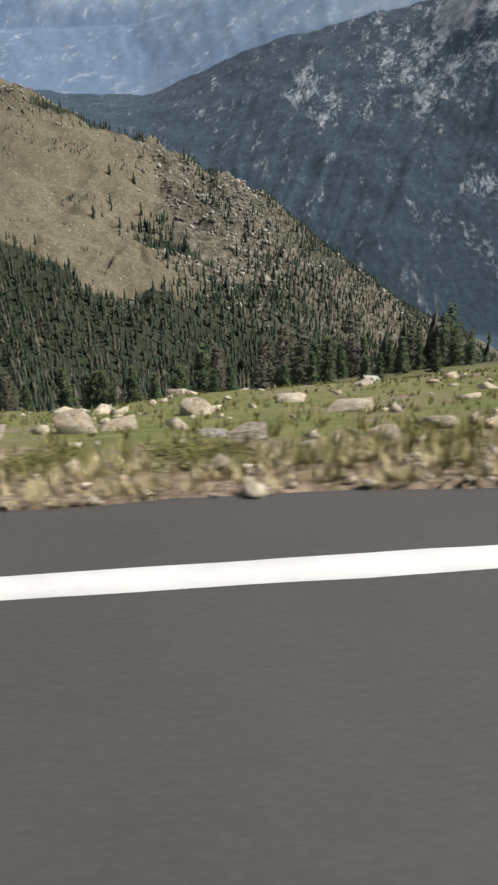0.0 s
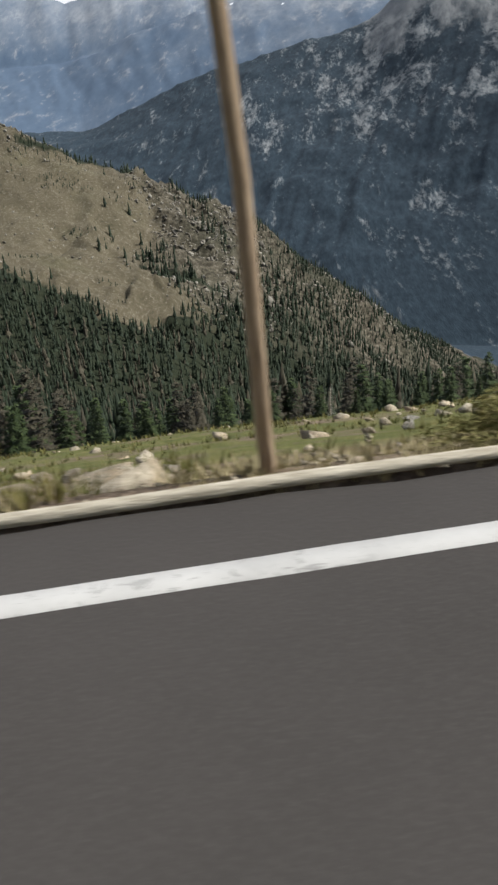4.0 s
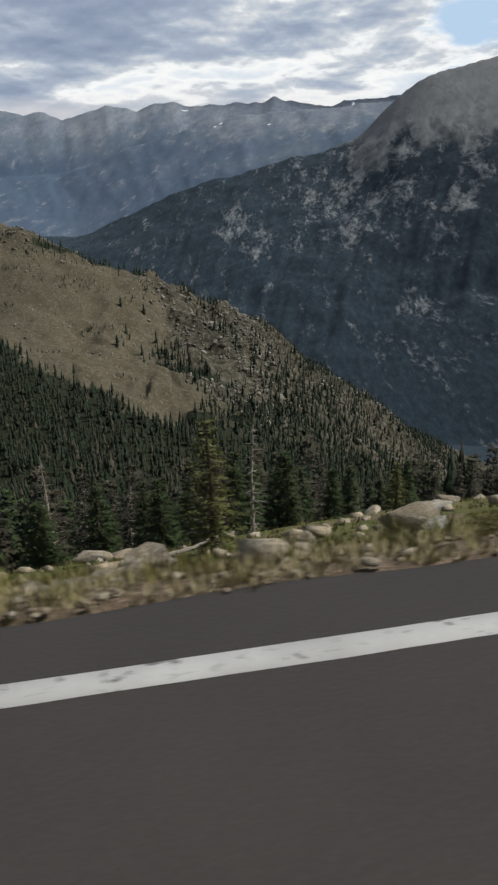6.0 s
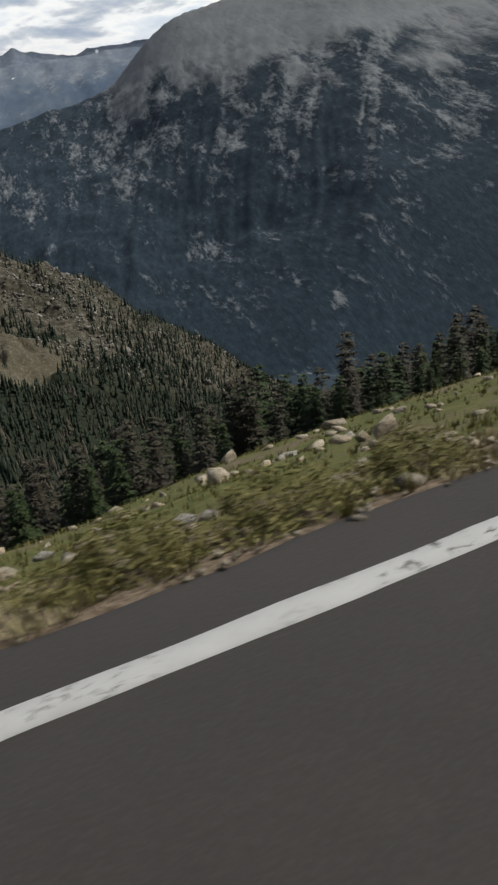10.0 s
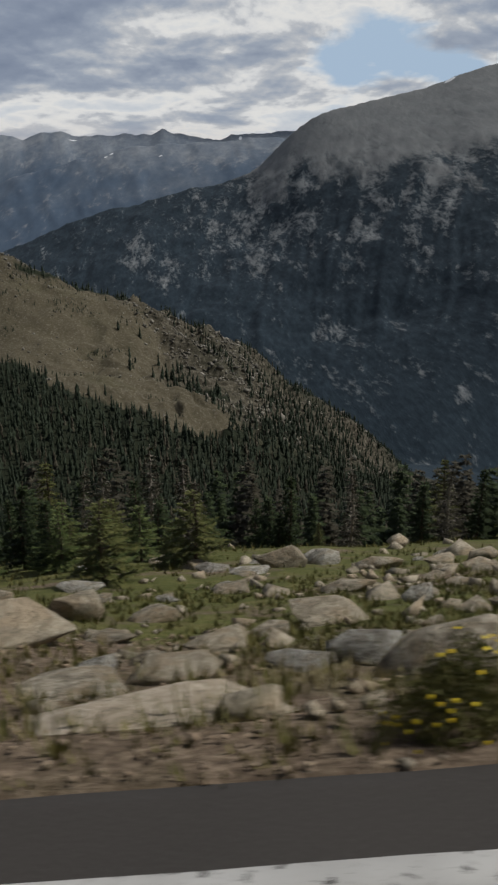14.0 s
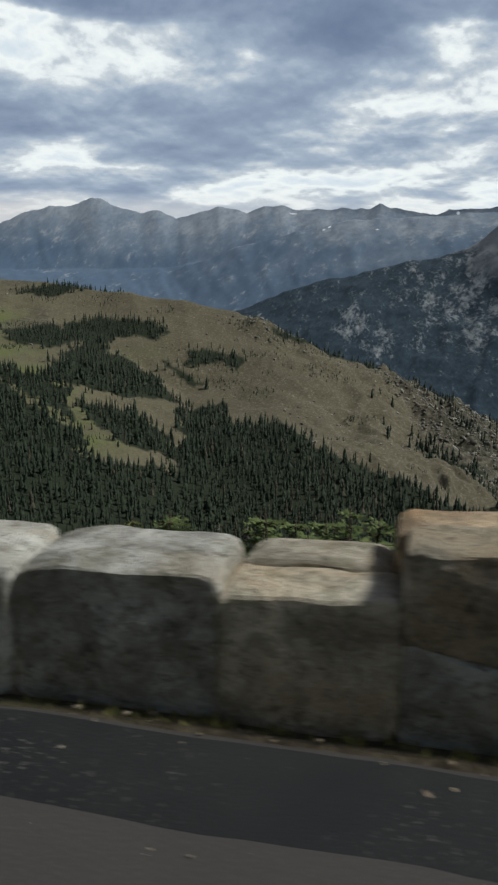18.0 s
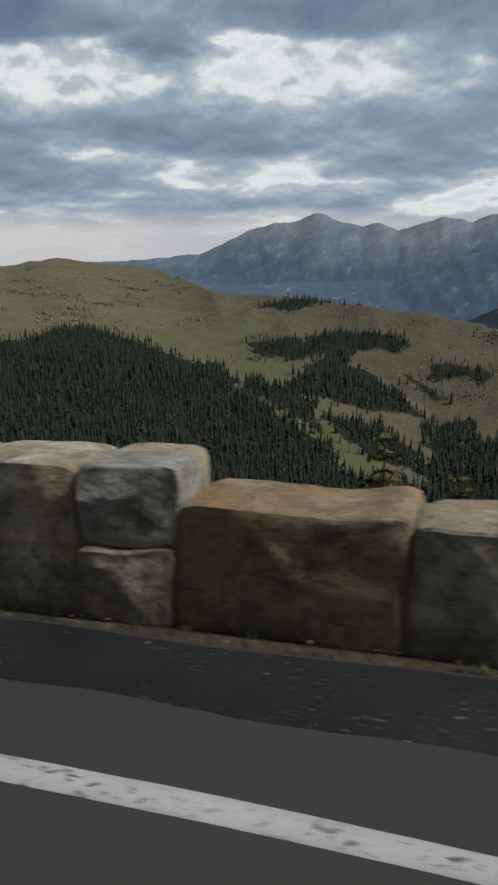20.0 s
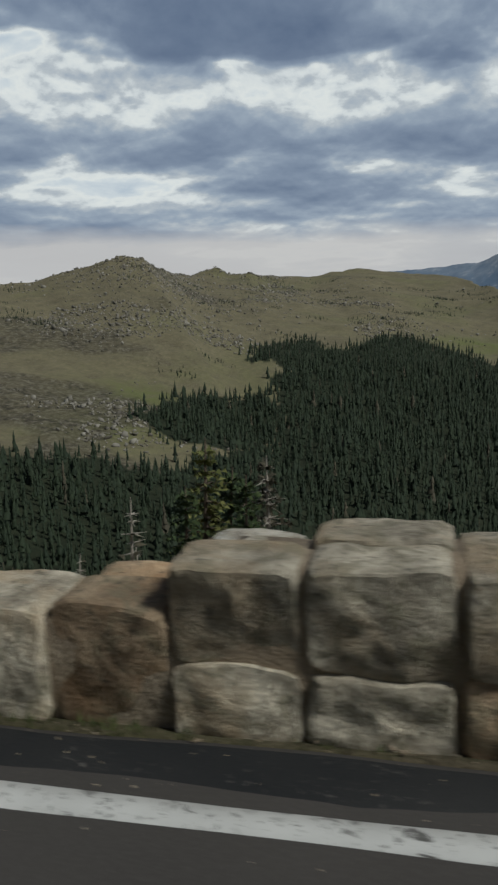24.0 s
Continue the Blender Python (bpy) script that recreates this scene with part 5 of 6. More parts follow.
hump = hump + rim * (0.16 * fbm(u * 2.2, t_ * 2.2, 4, 141, True) + 0.1 * fbm(u * 5, t_ * 4, 4, 142) + 0.05 * fbm(u * 16, t_ * 12, 3, 143))
P[:, :, 2] = ground_z(P[:, :, 0], P[:, :, 1]) - 0.05 + 0.235 * hump
tagged(new("earth_mound", grid_mesh("earth_mound", P, M_EARTH, flip=True)), "bare brown mound of earth and gravel by the pull-out", "mound")
for x, s, w, h, k in ((-103.0, 2.75, 0.34, 0.2, 4), (-102.72, 2.85, 0.26, 0.16, 7), (-102.5, 2.8, 0.3, 0.2, 0), (-104.3, 2.2, 0.28, 0.07, 2), (-104.0, 2.3, 0.3, 0.09, 6), (-105.6, 1.9, 0.3, 0.12, 0), (-105.2, 1.95, 0.2, 0.08, 3)):
    put_rock(x, s, w, h, k, 0.4 * math.sin(x * 9))
put_rock(-103.36, 2.74, 0.38, 0.28, 0, 0.3, m=M_GREY, label="pointed grey stone standing behind the earth mound")


def rubble(name, n, xr, smax, size, seed, material, label, smin=0.25, power=2.0, rel=True):
    """Loose small stones, joined."""
    g = np.random.default_rng(seed)
    shapes = [rock_shape(seed + j, 9, 0.0) for j in range(8)]
    xs = g.uniform(*xr, n)
    ss = (np.interp(xs, XS, PAVE) if rel else 0) + smin + (smax - smin) * g.random(n) ** power
    X, Y = place(xs, ss)
    Z = ground_z(X, Y)
    Vs, Fs, c = [], [], 0
    for i in range(n):
        V, F = shapes[g.integers(8)]
        w = size * g.lognormal(0, 0.45) * (1 + 0.05 * ss[i])
        a = g.uniform(0, 6.28)
        R = np.array([[math.cos(a), -math.sin(a), 0], [math.sin(a), math.cos(a), 0], [0, 0, 1]])
        Vs.append((V * (w, w * g.uniform(0.6, 1), w * g.uniform(0.3, 0.6))) @ R.T + (X[i], Y[i], Z[i] - 0.15 * w))
        Fs.append(F + c)
        c += len(V)
    return tagged(new(name, tri_mesh(name, np.concatenate(Vs), np.concatenate(Fs), material)), label, "stones", kind="stuff")


rubble("verge_gravel", 6000, (-92, 12), 1.3, 0.026, 36, M_PALE, "pale crushed stone on the verge", 0.0, 1.3)
rubble("gravel", 2600, (-97, 12), 2.2, 0.035, 31, M_TAN, "loose tan gravel along the shoulder", 0.0, 1.4)
rubble("pale_rubble", 1100, (-98, 15), 14, 0.12, 32, M_PALE, "pale scattered rubble on the alpine bank", 0.4, 1.8)
rubble("field_rubble", 350, (-98.5, -89), 7, 0.09, 33, M_PALE, "broken stones of the rocky flat", 0.3, 1.3)
rubble("bench_gravel", 5500, (-110, -97), 2.6, 0.016, 37, M_EARTH, "tan crushed gravel spread over the bench", 0.0, 1.0)
rubble("bench_chips", 700, (-110, -97), 3.0, 0.035, 38, M_TAN, "broken tan stones on the gravel bench", 0.3, 0.8)
rubble("red_chips", 900, (-106.3, -103.9), 1.85, 0.026, 39, M_EARTH, "reddish broken stones heaped at the rim of the bench", 0.9, 0.7)
rubble("shoulder_crumbs", 2600, (-124, -106.5), 0.05, 0.008, 40, M_PALE, "pale crumbs strewn along the edge of the black strip", -0.32, 1.0)
rubble("patch_grit", 5000, (-185, -106.5), -0.1, 0.006, 35, M_PALE, "pale grit swept along the edge of the black strip", -0.5, 1.0)
rubble("wall_gravel", 2600, (-185, -107), 0.12, 0.011, 34, M_MORTAR, "pale grit along the foot of the wall", -0.2, 1.0)


# ---------------------------------------------------------------- stone guard wall
def stone_mesh(poly, depth, seed, material):
    """A rough-hewn block with the given outline (x, z); its front looks to -y, its back lies at y = depth."""
    g = np.random.default_rng(seed)
    pts = []
    for (ax_, az_), (bx_, bz_) in zip(poly, poly[1:] + poly[:1]):
        n = max(2, int(math.hypot(bx_ - ax_, bz_ - az_) / 0.042))
        pts += [(ax_ + (bx_ - ax_) * i / n, az_ + (bz_ - az_) * i / n) for i in range(n)]
    Q = np.array(pts)
    for _ in range(1):
        Q = 0.5 * Q + 0.25 * (np.roll(Q, 1, 0) + np.roll(Q, -1, 0))
    c = Q.mean(0)
    N = len(Q)
    ax1 = np.arange(N)
    nrm = np.roll(Q, -1, 0) - np.roll(Q, 1, 0)
    nrm = np.stack([nrm[:, 1], -nrm[:, 0]], 1)
    nrm /= np.maximum(np.linalg.norm(nrm, axis=1, keepdims=True), 1e-6)
    Q = Q + nrm * (0.012 * fbm(ax1 * 0.16 + seed, 0 * ax1, 3, seed % 37) + 0.006)[:, None]
    planes = [(g.uniform(0.012, 0.045), g.uniform(-0.18, 0.18), g.uniform(-0.2, 0.2)) for _ in range(5)]

    def front(P, r):
        h = np.min([a + b * (P[:, 0] - c[0]) + q * (P[:, 1] - c[1]) for a, b, q in planes], axis=0)
        u, v = P[:, 0] + seed * 3.7, P[:, 1] + seed * 1.3
        h = h + 0.018 * fbm(u / 0.2, v / 0.16, 3, seed % 61, True) + 0.009 * fbm(u / 0.07, v / 0.055, 3, seed % 47)
        return -np.clip(h + 0.012, 0.002, 0.055) * min(1.0, (1 - r) * 45)
    V = []
    for y in (depth, depth * 0.75, depth * 0.5, depth * 0.27, depth * 0.1, 0.005):
        w = 0.009 * fbm(ax1 * 0.45 + seed, 0 * ax1 + y * 9, 3, seed % 53) + 0.001 - 0.002 * (y < 0.02) + 0.008 * fbm(ax1 * 0.12, 0 * ax1 + y * 5 + seed, 2, seed % 29)
        P = Q + nrm * w[:, None]
        V.append(np.stack([P[:, 0], 0 * ax1 + y, P[:, 1]], 1))
    for r in (0.985, 0.94, 0.86, 0.77, 0.67, 0.57, 0.46, 0.35, 0.23, 0.1):
        P = c + (Q - nrm * 0.003 - c) * r
        V.append(np.stack([P[:, 0], front(P, r), P[:, 1]], 1))
    rings = len(V)
    V.append(np.array([[c[0], front(c[None, :], 0)[0], c[1]], [c[0], depth, c[1]]]))
    V = np.concatenate(V)
    F = []
    for k in range(rings - 1):
        for i in range(N):
            j = (i + 1) % N
            F.append((k * N + i, k * N + j, (k + 1) * N + j, (k + 1) * N + i))
    for i in range(N):
        j = (i + 1) % N
        F.append(((rings - 1) * N + i, (rings - 1) * N + j, rings * N))
        F.append((j, i, rings * N + 1))
    me = mesh_of("stone", V, F, material, True)
    me.set_sharp_from_angle(angle=radians(22))
    return me


# columns of the wall: x from, x to, top at both ends, height of the bed joint (both ends and middle; -1: one stone), stones upper and lower
SPAN_A = [(-111.86, -111.23, 0.38, 0.38, -1, 0, 0, "t"), (-111.21, -110.71, 0.39, 0.39, 0.07, 0.08, 0.07, "gt"), (-110.68, -110.10, 0.42, 0.42, 0.19, 0.18, 0.19, "rt")]
SPAN_B = [(-115.27, -114.89, 0.50, 0.50, 0.21, 0.22, 0.22, "gt"), (-114.86, -114.16, 0.30, 0.32, 0.20, 0.10, 0.14, "tt"), (-114.14, -113.6, 0.31, 0.31, -1, 0, 0, "r")]
SPAN_C = [(-119.3, -118.82, 0.43, 0.43, -1, 0, 0, "t"), (-118.80, -118.44, 0.43, 0.45, 0.22, 0.19, 0.18, "gr"), (-118.43, -117.98, 0.44, 0.46, -1, 0, 0, "t"), (-117.97, -117.56, 0.45, 0.46, -1, 0, 0, "t"), (-117.54, -117.0, 0.33, 0.34, -1, 0, 0, "r")]
SPAN_D = [(-122.29, -121.62, 0.36, 0.36, -1, 0, 0, "t"), (-121.58, -121.19, 0.47, 0.47, -1, 0, 0, "t"), (-121.16, -120.7, 0.48, 0.48, -1, 0, 0, "g")]
SPAN_E = [(-137.3, -136.72, 0.57, 0.57, 0.25, 0.24, 0.26, "gt"), (-136.69, -135.95, 0.46, 0.46, -1, 0, 0, "t"), (-135.94, -135.67, 0.47, 0.47, 0.11, 0.12, 0.11, "gt"), (-135.66, -135.35, 0.49, 0.49, -1, 0, 0, "r"), (-135.33, -134.9, 0.5, 0.5, -1, 0, 0, "r")]
SPAN_F = [(-141.1, -140.46, 0.57, 0.57, -1, 0, 0, "t"), (-140.43, -140.06, 0.59, 0.59, 0.27, 0.25, 0.27, "gt"), (-140.04, -139.2, 0.45, 0.45, -1, 0, 0, "r"), (-139.18, -138.6, 0.44, 0.44, -1, 0, 0, "t")]
SPAN_G = [(-144.72, -144.25, 0.51, 0.54, 0.15, 0.17, 0.19, "tt"), (-144.24, -143.79, 0.57, 0.60, 0.20, 0.15, 0.28, "rt"), (-143.78, -143.37, 0.54, 0.56, 0.28, 0.27, 0.30, "tr"), (-143.36, -142.91, 0.46, 0.49, 0.19, 0.18, 0.23, "tt"), (-142.90, -142.45, 0.48, 0.51, -1, 0, 0, "r")]
SPAN_H = [(-148.02, -147.67, 0.48, 0.50, 0.24, 0.25, 0.26, "tr"), (-147.66, -147.20, 0.50, 0.53, 0.23, 0.08, 0.24, "gr"), (-147.19, -146.76, 0.54, 0.56, 0.29, 0.29, 0.32, "gr"), (-146.72, -146.19, 0.41, 0.45, 0.18, 0.09, 0.22, "tt")]
SPAN_I = [(-155.5, -154.97, 0.33, 0.34, -1, 0, 0, "t"), (-154.95, -154.61, 0.45, 0.47, 0.20, 0.21, 0.22, "tt"), (-154.60, -154.25, 0.49, 0.51, 0.22, 0.16, 0.23, "tt"), (-154.24, -153.78, 0.49, 0.51, 0.23, 0.03, 0.15, "tt"), (-153.77, -153.34, 0.52, 0.54, 0.22, 0.23, 0.25, "gg")]
SPAN_J = [(-161.77, -161.33, 0.33, 0.33, -1, 0, 0, "t"), (-161.31, -160.94, 0.47, 0.47, 0.22, 0.2, 0.22, "gt"), (-160.92, -160.22, 0.5, 0.5, 0.12, 0.09, 0.12, "rt"), (-160.20, -159.80, 0.36, 0.36, -1, 0, 0, "g")]
SPAN_K = [(-164.8, -164.29, 0.24, 0.27, -1, 0, 0, "r"), (-164.28, -163.85, 0.41, 0.43, 0.22, 0.16, 0.09, "rt"), (-163.84, -163.59, 0.42, 0.44, 0.12, 0.12, 0.12, "gr"), (-163.58, -163.24, 0.42, 0.44, 0.17, 0.09, 0.04, "gr")]
SPAN_L = [(-168.30, -167.86, 0.32, 0.32, -1, 0, 0, "t"), (-167.83, -167.48, 0.34, 0.34, -1, 0, 0, "r"), (-167.46, -167.10, 0.5, 0.5, 0.17, 0.19, 0.17, "tt"), (-167.07, -166.67, 0.51, 0.51, 0.19, 0.17, 0.19, "tt"), (-166.65, -166.20, 0.51, 0.51, 0.2, 0.19, 0.2, "tr")]
KIND = {"t": M_TAN, "g": M_GREY, "r": M_RUST}
wall = tagged(new("stone_wall"), "low crenellated guard wall of rough granite blocks beside the road", "wall")
wrng = random.Random(77)
columns = []
for sp in (SPAN_A, SPAN_B, SPAN_C, SPAN_D, SPAN_E, SPAN_F, SPAN_G, SPAN_H, SPAN_I, SPAN_J, SPAN_K, SPAN_L):
    columns += sp
columns.sort(key=lambda q: -q[1])
# fill the stretches between with merlons and lower runs
filled, x, tall, left = [], -109.93, False, 3
known = list(columns)
while x > -190:
    stop = known[0][1] if known else -191
    if x - stop < 0.14:
        if not known:
            break
        q = known.pop(0)
        filled.append((q[0], x - 0.01) + q[2:])
        tall, left = q[2] < 0.36, wrng.choice((2, 3))
        x = q[0]
        continue
    w = wrng.uniform(0.36, 0.68)
    if x - w - 0.3 < stop:
        w = x - stop
        if w > 0.8:
            w *= 0.5
    if left == 0:
        tall, left = not tall, wrng.choice((2, 3, 3))
    left -= 1
    t0 = (0.52 if tall else 0.37) + wrng.uniform(-0.03, 0.03)
    bed = wrng.uniform(0.14, 0.26) if tall or wrng.random() < 0.4 else -1
    v = wrng.choice((0.01, -0.02, -0.02, -0.07, -0.12))
    filled.append((x - w, x - 0.01, t0, t0 + wrng.uniform(-0.02, 0.03), bed + wrng.uniform(-0.02, 0.02) if bed > 0 else -1, max(0.05, bed + v), bed + wrng.uniform(-0.02, 0.03), wrng.choice(("tt", "tr", "gt", "tg", "rt", "gr"))))
    x -= w
columns = sorted(filled)
lean = [wrng.uniform(-0.05, 0.05) for _ in range(len(columns) + 1)]
DEPTH = 0.38


def wall_frame(x, depth):
    wx, wy = place(x, float(np.interp(x, XS, WALLO)) + depth)
    k = (np.interp(x + 0.3, XS, EDGE_Y + WALLO) - np.interp(x - 0.3, XS, EDGE_Y + WALLO)) / 0.6
    return wx, wy, math.atan(k)


for i, (x0, x1, t0, t1, zl, zm, zr, kinds) in enumerate(columns):
    xm, hw = (x0 + x1) / 2, (x1 - x0) / 2 + 0.008
    la, lb = lean[i], lean[i + 1]

    def L(z):
        return (-hw + la * (z - 0.3), z)

    def R(z):
        return (hw + lb * (z - 0.3), z)
    cap = [R(t1), (hw * 0.3, max(t0, t1) + wrng.uniform(-0.012, 0.008)), (-hw * 0.5, max(t0, t1) + wrng.uniform(-0.015, 0.006)), L(t0)]
    g_ = 0.002
    if zl < 0:
        polys = [([L(-0.06), (0, -0.07), R(-0.06)] + cap, kinds[0])]
    else:
        polys = [([L(zl + g_), (0, zm + g_), R(zr + g_)] + cap, kinds[0])]
        if zm < 0.11:
            fx = min(0.35 * hw, 0.12)
            polys += [([L(-0.07), (-0.01, -0.07), (-0.012, zm - 0.02), L(zl - g_)], kinds[-1]), ([(0.01, -0.07), R(-0.07), R(zr - g_), (0.012, zm - 0.02)], kinds[-1])]
        else:
            polys += [([L(-0.07), (0, -0.08), R(-0.07), R(zr - g_), (0, zm - g_), L(zl - g_)], kinds[-1])]
    wx, wy, a = wall_frame(xm, 0.0)
    if wrng.random() < 0.5:
        t2 = max(t0, t1) + wrng.uniform(-0.035, 0.01)
        e0, e1 = wrng.uniform(-0.05, 0.05), wrng.uniform(-0.05, 0.05)
        split = wrng.uniform(0.2, 0.26)
        back = [(-hw + e0, 0.02), (hw + e1, 0.02), (hw + e1, t2), (0, t2 + 0.012), (-hw + e0, t2)]
        part("stone", stone_mesh(back, DEPTH + 0.06 - split, 5000 + i, KIND[wrng.choice("tttgr")]), wall,
             Matrix.Translation((wx, wy, 0)) @ Matrix.Rotation(a, 4, "Z") @ Matrix.Translation((0, split + 0.012, 0)))
    else:
        split = DEPTH + wrng.uniform(-0.03, 0.05)
    for k, (poly, kd) in enumerate(polys):
        push = 0.008 + wrng.uniform(-0.012, 0.012) - (0.012 if k else 0)
        part("stone", stone_mesh(poly, DEPTH if k else split, 400 + 7 * i + k, KIND[kd]), wall,
             Matrix.Translation((wx, wy, 0)) @ Matrix.Rotation(a, 4, "Z") @ Matrix.Translation((0, push, 0)))


def top_at(x):
    t = [min(q[2], q[3]) for q in columns if q[0] - 0.03 < x < q[1] + 0.03]
    return min(t) if t else 0.3


mx = np.arange(-190, -109.95, 0.06)
P = np.zeros((len(mx), 9, 3))
tops = np.array([min(top_at(v - 0.1), top_at(v), top_at(v + 0.1)) for v in mx])
for j, (d, f) in enumerate(((0.014, -0.2), (0.008, 0.05), (0.008, 0.25), (0.01, 0.5), (0.012, 0.75), (0.022, 0.95), (0.06, 1), (0.35, 1), (0.37, -0.6))):
    P[:, j, 0], P[:, j, 1] = place(mx, np.interp(mx, XS, WALLO) + d + (0.012 * fbm(mx / 0.12, 0 * mx + j * 3.1, 3, 6) if j < 6 else 0))
    P[:, j, 2] = (tops - 0.016) * f + 0.012 * fbm(mx / 0.2, 0 * mx + j, 2, 5)
part("mortar", grid_mesh("mortar", P, M_MORTAR), wall, label="brown mortar bed between the blocks")


# ---------------------------------------------------------------- plants
def spruce_meshes(seed, levels=17, width=0.23, leafy=1.0, needle=M_NEEDLE, bark=M_BARK, fine=1.0):
    """Trunk and crown of a spruce, height 1."""
    g = np.random.default_rng(seed)
    V, F = [], []

    def tube(p, q, r0, r1, n=5):
        b = len(V)
        p, q = np.array(p), np.array(q)
        ax = (q - p) / np.linalg.norm(q - p)
        e = np.cross(ax, (0.3, 0.9, 0.2))
        e /= np.linalg.norm(e)
        f2 = np.cross(ax, e)
        for c, r in ((p, r0), (q, r1)):
            for i in range(n):
                a = 2 * math.pi * i / n
                V.append(c + r * (math.cos(a) * e + math.sin(a) * f2))
        for i in range(n):
            j = (i + 1) % n
            F.append((b + i, b + j, b + n + j)), F.append((b + i, b + n + j, b + n + i))
    bend = g.uniform(-0.025, 0.025, 2)
    tube((0, 0, -0.06), (bend[0], bend[1], 0.5), 0.022, 0.012, 6)
    tube((bend[0], bend[1], 0.5), (0, 0, 0.99), 0.012, 0.002, 6)
    LV, LF = [], []
    for k in range(levels):
        z = 0.07 + 0.9 * (k + g.uniform(-0.3, 0.3)) / levels
        reach = width * (1 - z) ** 0.8 + 0.015
        n = int(g.integers(4, 7)) + (2 if fine < 1 else 0)
        for i in range(n):
            if g.random() > 0.93:
                continue
            a = 2 * math.pi * (i + g.uniform(-0.35, 0.35)) / n + k
            L = reach * g.uniform(0.55, 1.2)
            d = np.array((math.cos(a), math.sin(a), g.uniform(-0.35, 0.1)))
            side = np.array((-math.sin(a), math.cos(a), 0))
            p0 = np.array((0, 0, z))
            tube(p0, p0 + d * L, 0.004, 0.001, 3)
            m = max(2, int((5 if fine == 1.0 else 7) * L / 0.2))
            for j in range(m + 1):
                if g.random() > leafy:
                    continue
                c = p0 + d * L * (0.25 + 0.75 * j / m)
                s = (0.035 + 0.055 * (1 - j / (m + 1)) * L / 0.2) * fine
                for sg in (-1, 1):
                    b = len(LV)
                    tip = c + sg * side * s * g.uniform(0.7, 1.3) + d * s * g.uniform(0.3, 0.8) + np.array((0, 0, g.uniform(-0.02, 0.015)))
                    LV.extend([c - d * s * 0.35, c + d * s * 0.45 + np.array((0, 0, 0.012)), tip])
                    LF.append((b, b + 1, b + 2))
                b = len(LV)
                LV.extend([c + side * s * 0.4, c - side * s * 0.4, c + d * s * 0.9 + np.array((0, 0, g.uniform(0.0, 0.035)))])
                LF.append((b, b + 1, b + 2))
    return tri_mesh("trunk", V, F, bark), (tri_mesh("crown", LV, LF, needle) if LF else None)


FAR_GREEN = [spruce_meshes(500 + k, 18, 0.20 + 0.02 * (k % 4)) for k in range(5)]
FAR_BROWN = [spruce_meshes(540 + k, 17, 0.19, 0.75, M_DEADN, M_SNAG) for k in range(3)]
GREEN = [spruce_meshes(500 + k, 22, 0.19 + 0.025 * (k % 4), 0.94, fine=0.58) for k in range(6)]
GOLD = [spruce_meshes(520 + k, 24, 0.2, 0.8, M_NEEDLE_Y, fine=0.45) for k in range(3)]
BROWN = [spruce_meshes(540 + k, 24, 0.18, 0.6, M_DEADN, M_SNAG, fine=0.45) for k in range(3)]
SNAG = [spruce_meshes(560 + k, 15, 0.15, 0.04, M_DEADN, M_SNAG) for k in range(2)]
TREE_LABEL = {"g": "dark green alpine spruce on the slope", "y": "yellow-green stunted spruce on the slope", "b": "dead brown-needled spruce on the slope", "s": "bare grey dead spruce snag"}
trng = random.Random(15)


def put_tree(x, y, h, kind, wide=1.0):
    trunk, crown = trng.choice({"g": GREEN, "y": GOLD, "b": BROWN, "s": SNAG}[kind])
    t = new("spruce_tree")
    t.matrix_basis = Matrix.LocRotScale((x, y, float(ground_z(x, y)) - 0.02), Euler((trng.uniform(-0.04, 0.04), trng.uniform(-0.04, 0.04), trng.uniform(0, 6.28))), (h * wide, h * wide, h))
    tagged(t, TREE_LABEL[kind], "tree", group="spruces below the road")
    part("trunk", trunk, t)
    if crown:
        part("crown", crown, t)


for x, s, h, k in ((-169.78, 9.8, 4.0, "y"), (-169.0, 10.5, 4.0, "b"), (-169.76, 10.85, 3.9, "g"), (-169.76, 8.8, 2.9, "g"), (-169.23, 9.45, 3.3, "g"), (-170.08, 7.6, 2.4, "s"), (-165.11, 9.9, 3.9, "y"), (-165.0, 10.5, 3.6, "g"),
                   (-164.08, 9.0, 2.6, "s"), (-163.9, 9.5, 2.7, "s"), (-140.21, 9.2, 3.5, "y"), (-140.47, 9.7, 3.1, "g"), (-139.51, 8.3, 2.7, "y"), (-170.9, 6.1, 1.2, "y"), (-170.5, 6.8, 1.5, "s")):
    tx, ty = place(x, s)
    put_tree(tx, ty, h, k, 1.1)
for x, s, h in BANK_TREES:
    tx, ty = place(x, s)
    put_tree(tx, ty, h * (0.7 if -103.6 < x < -90 else 0.8 if -110 < x < -100 else 1.0), trng.choice("ggyg"), 1.25)
BUSHY = [spruce_meshes(580 + k, 16, 0.42, 0.95, M_THICKET if k > 3 else M_YOUNG if k else M_NEEDLE_Y, fine=0.5) for k in range(6)]
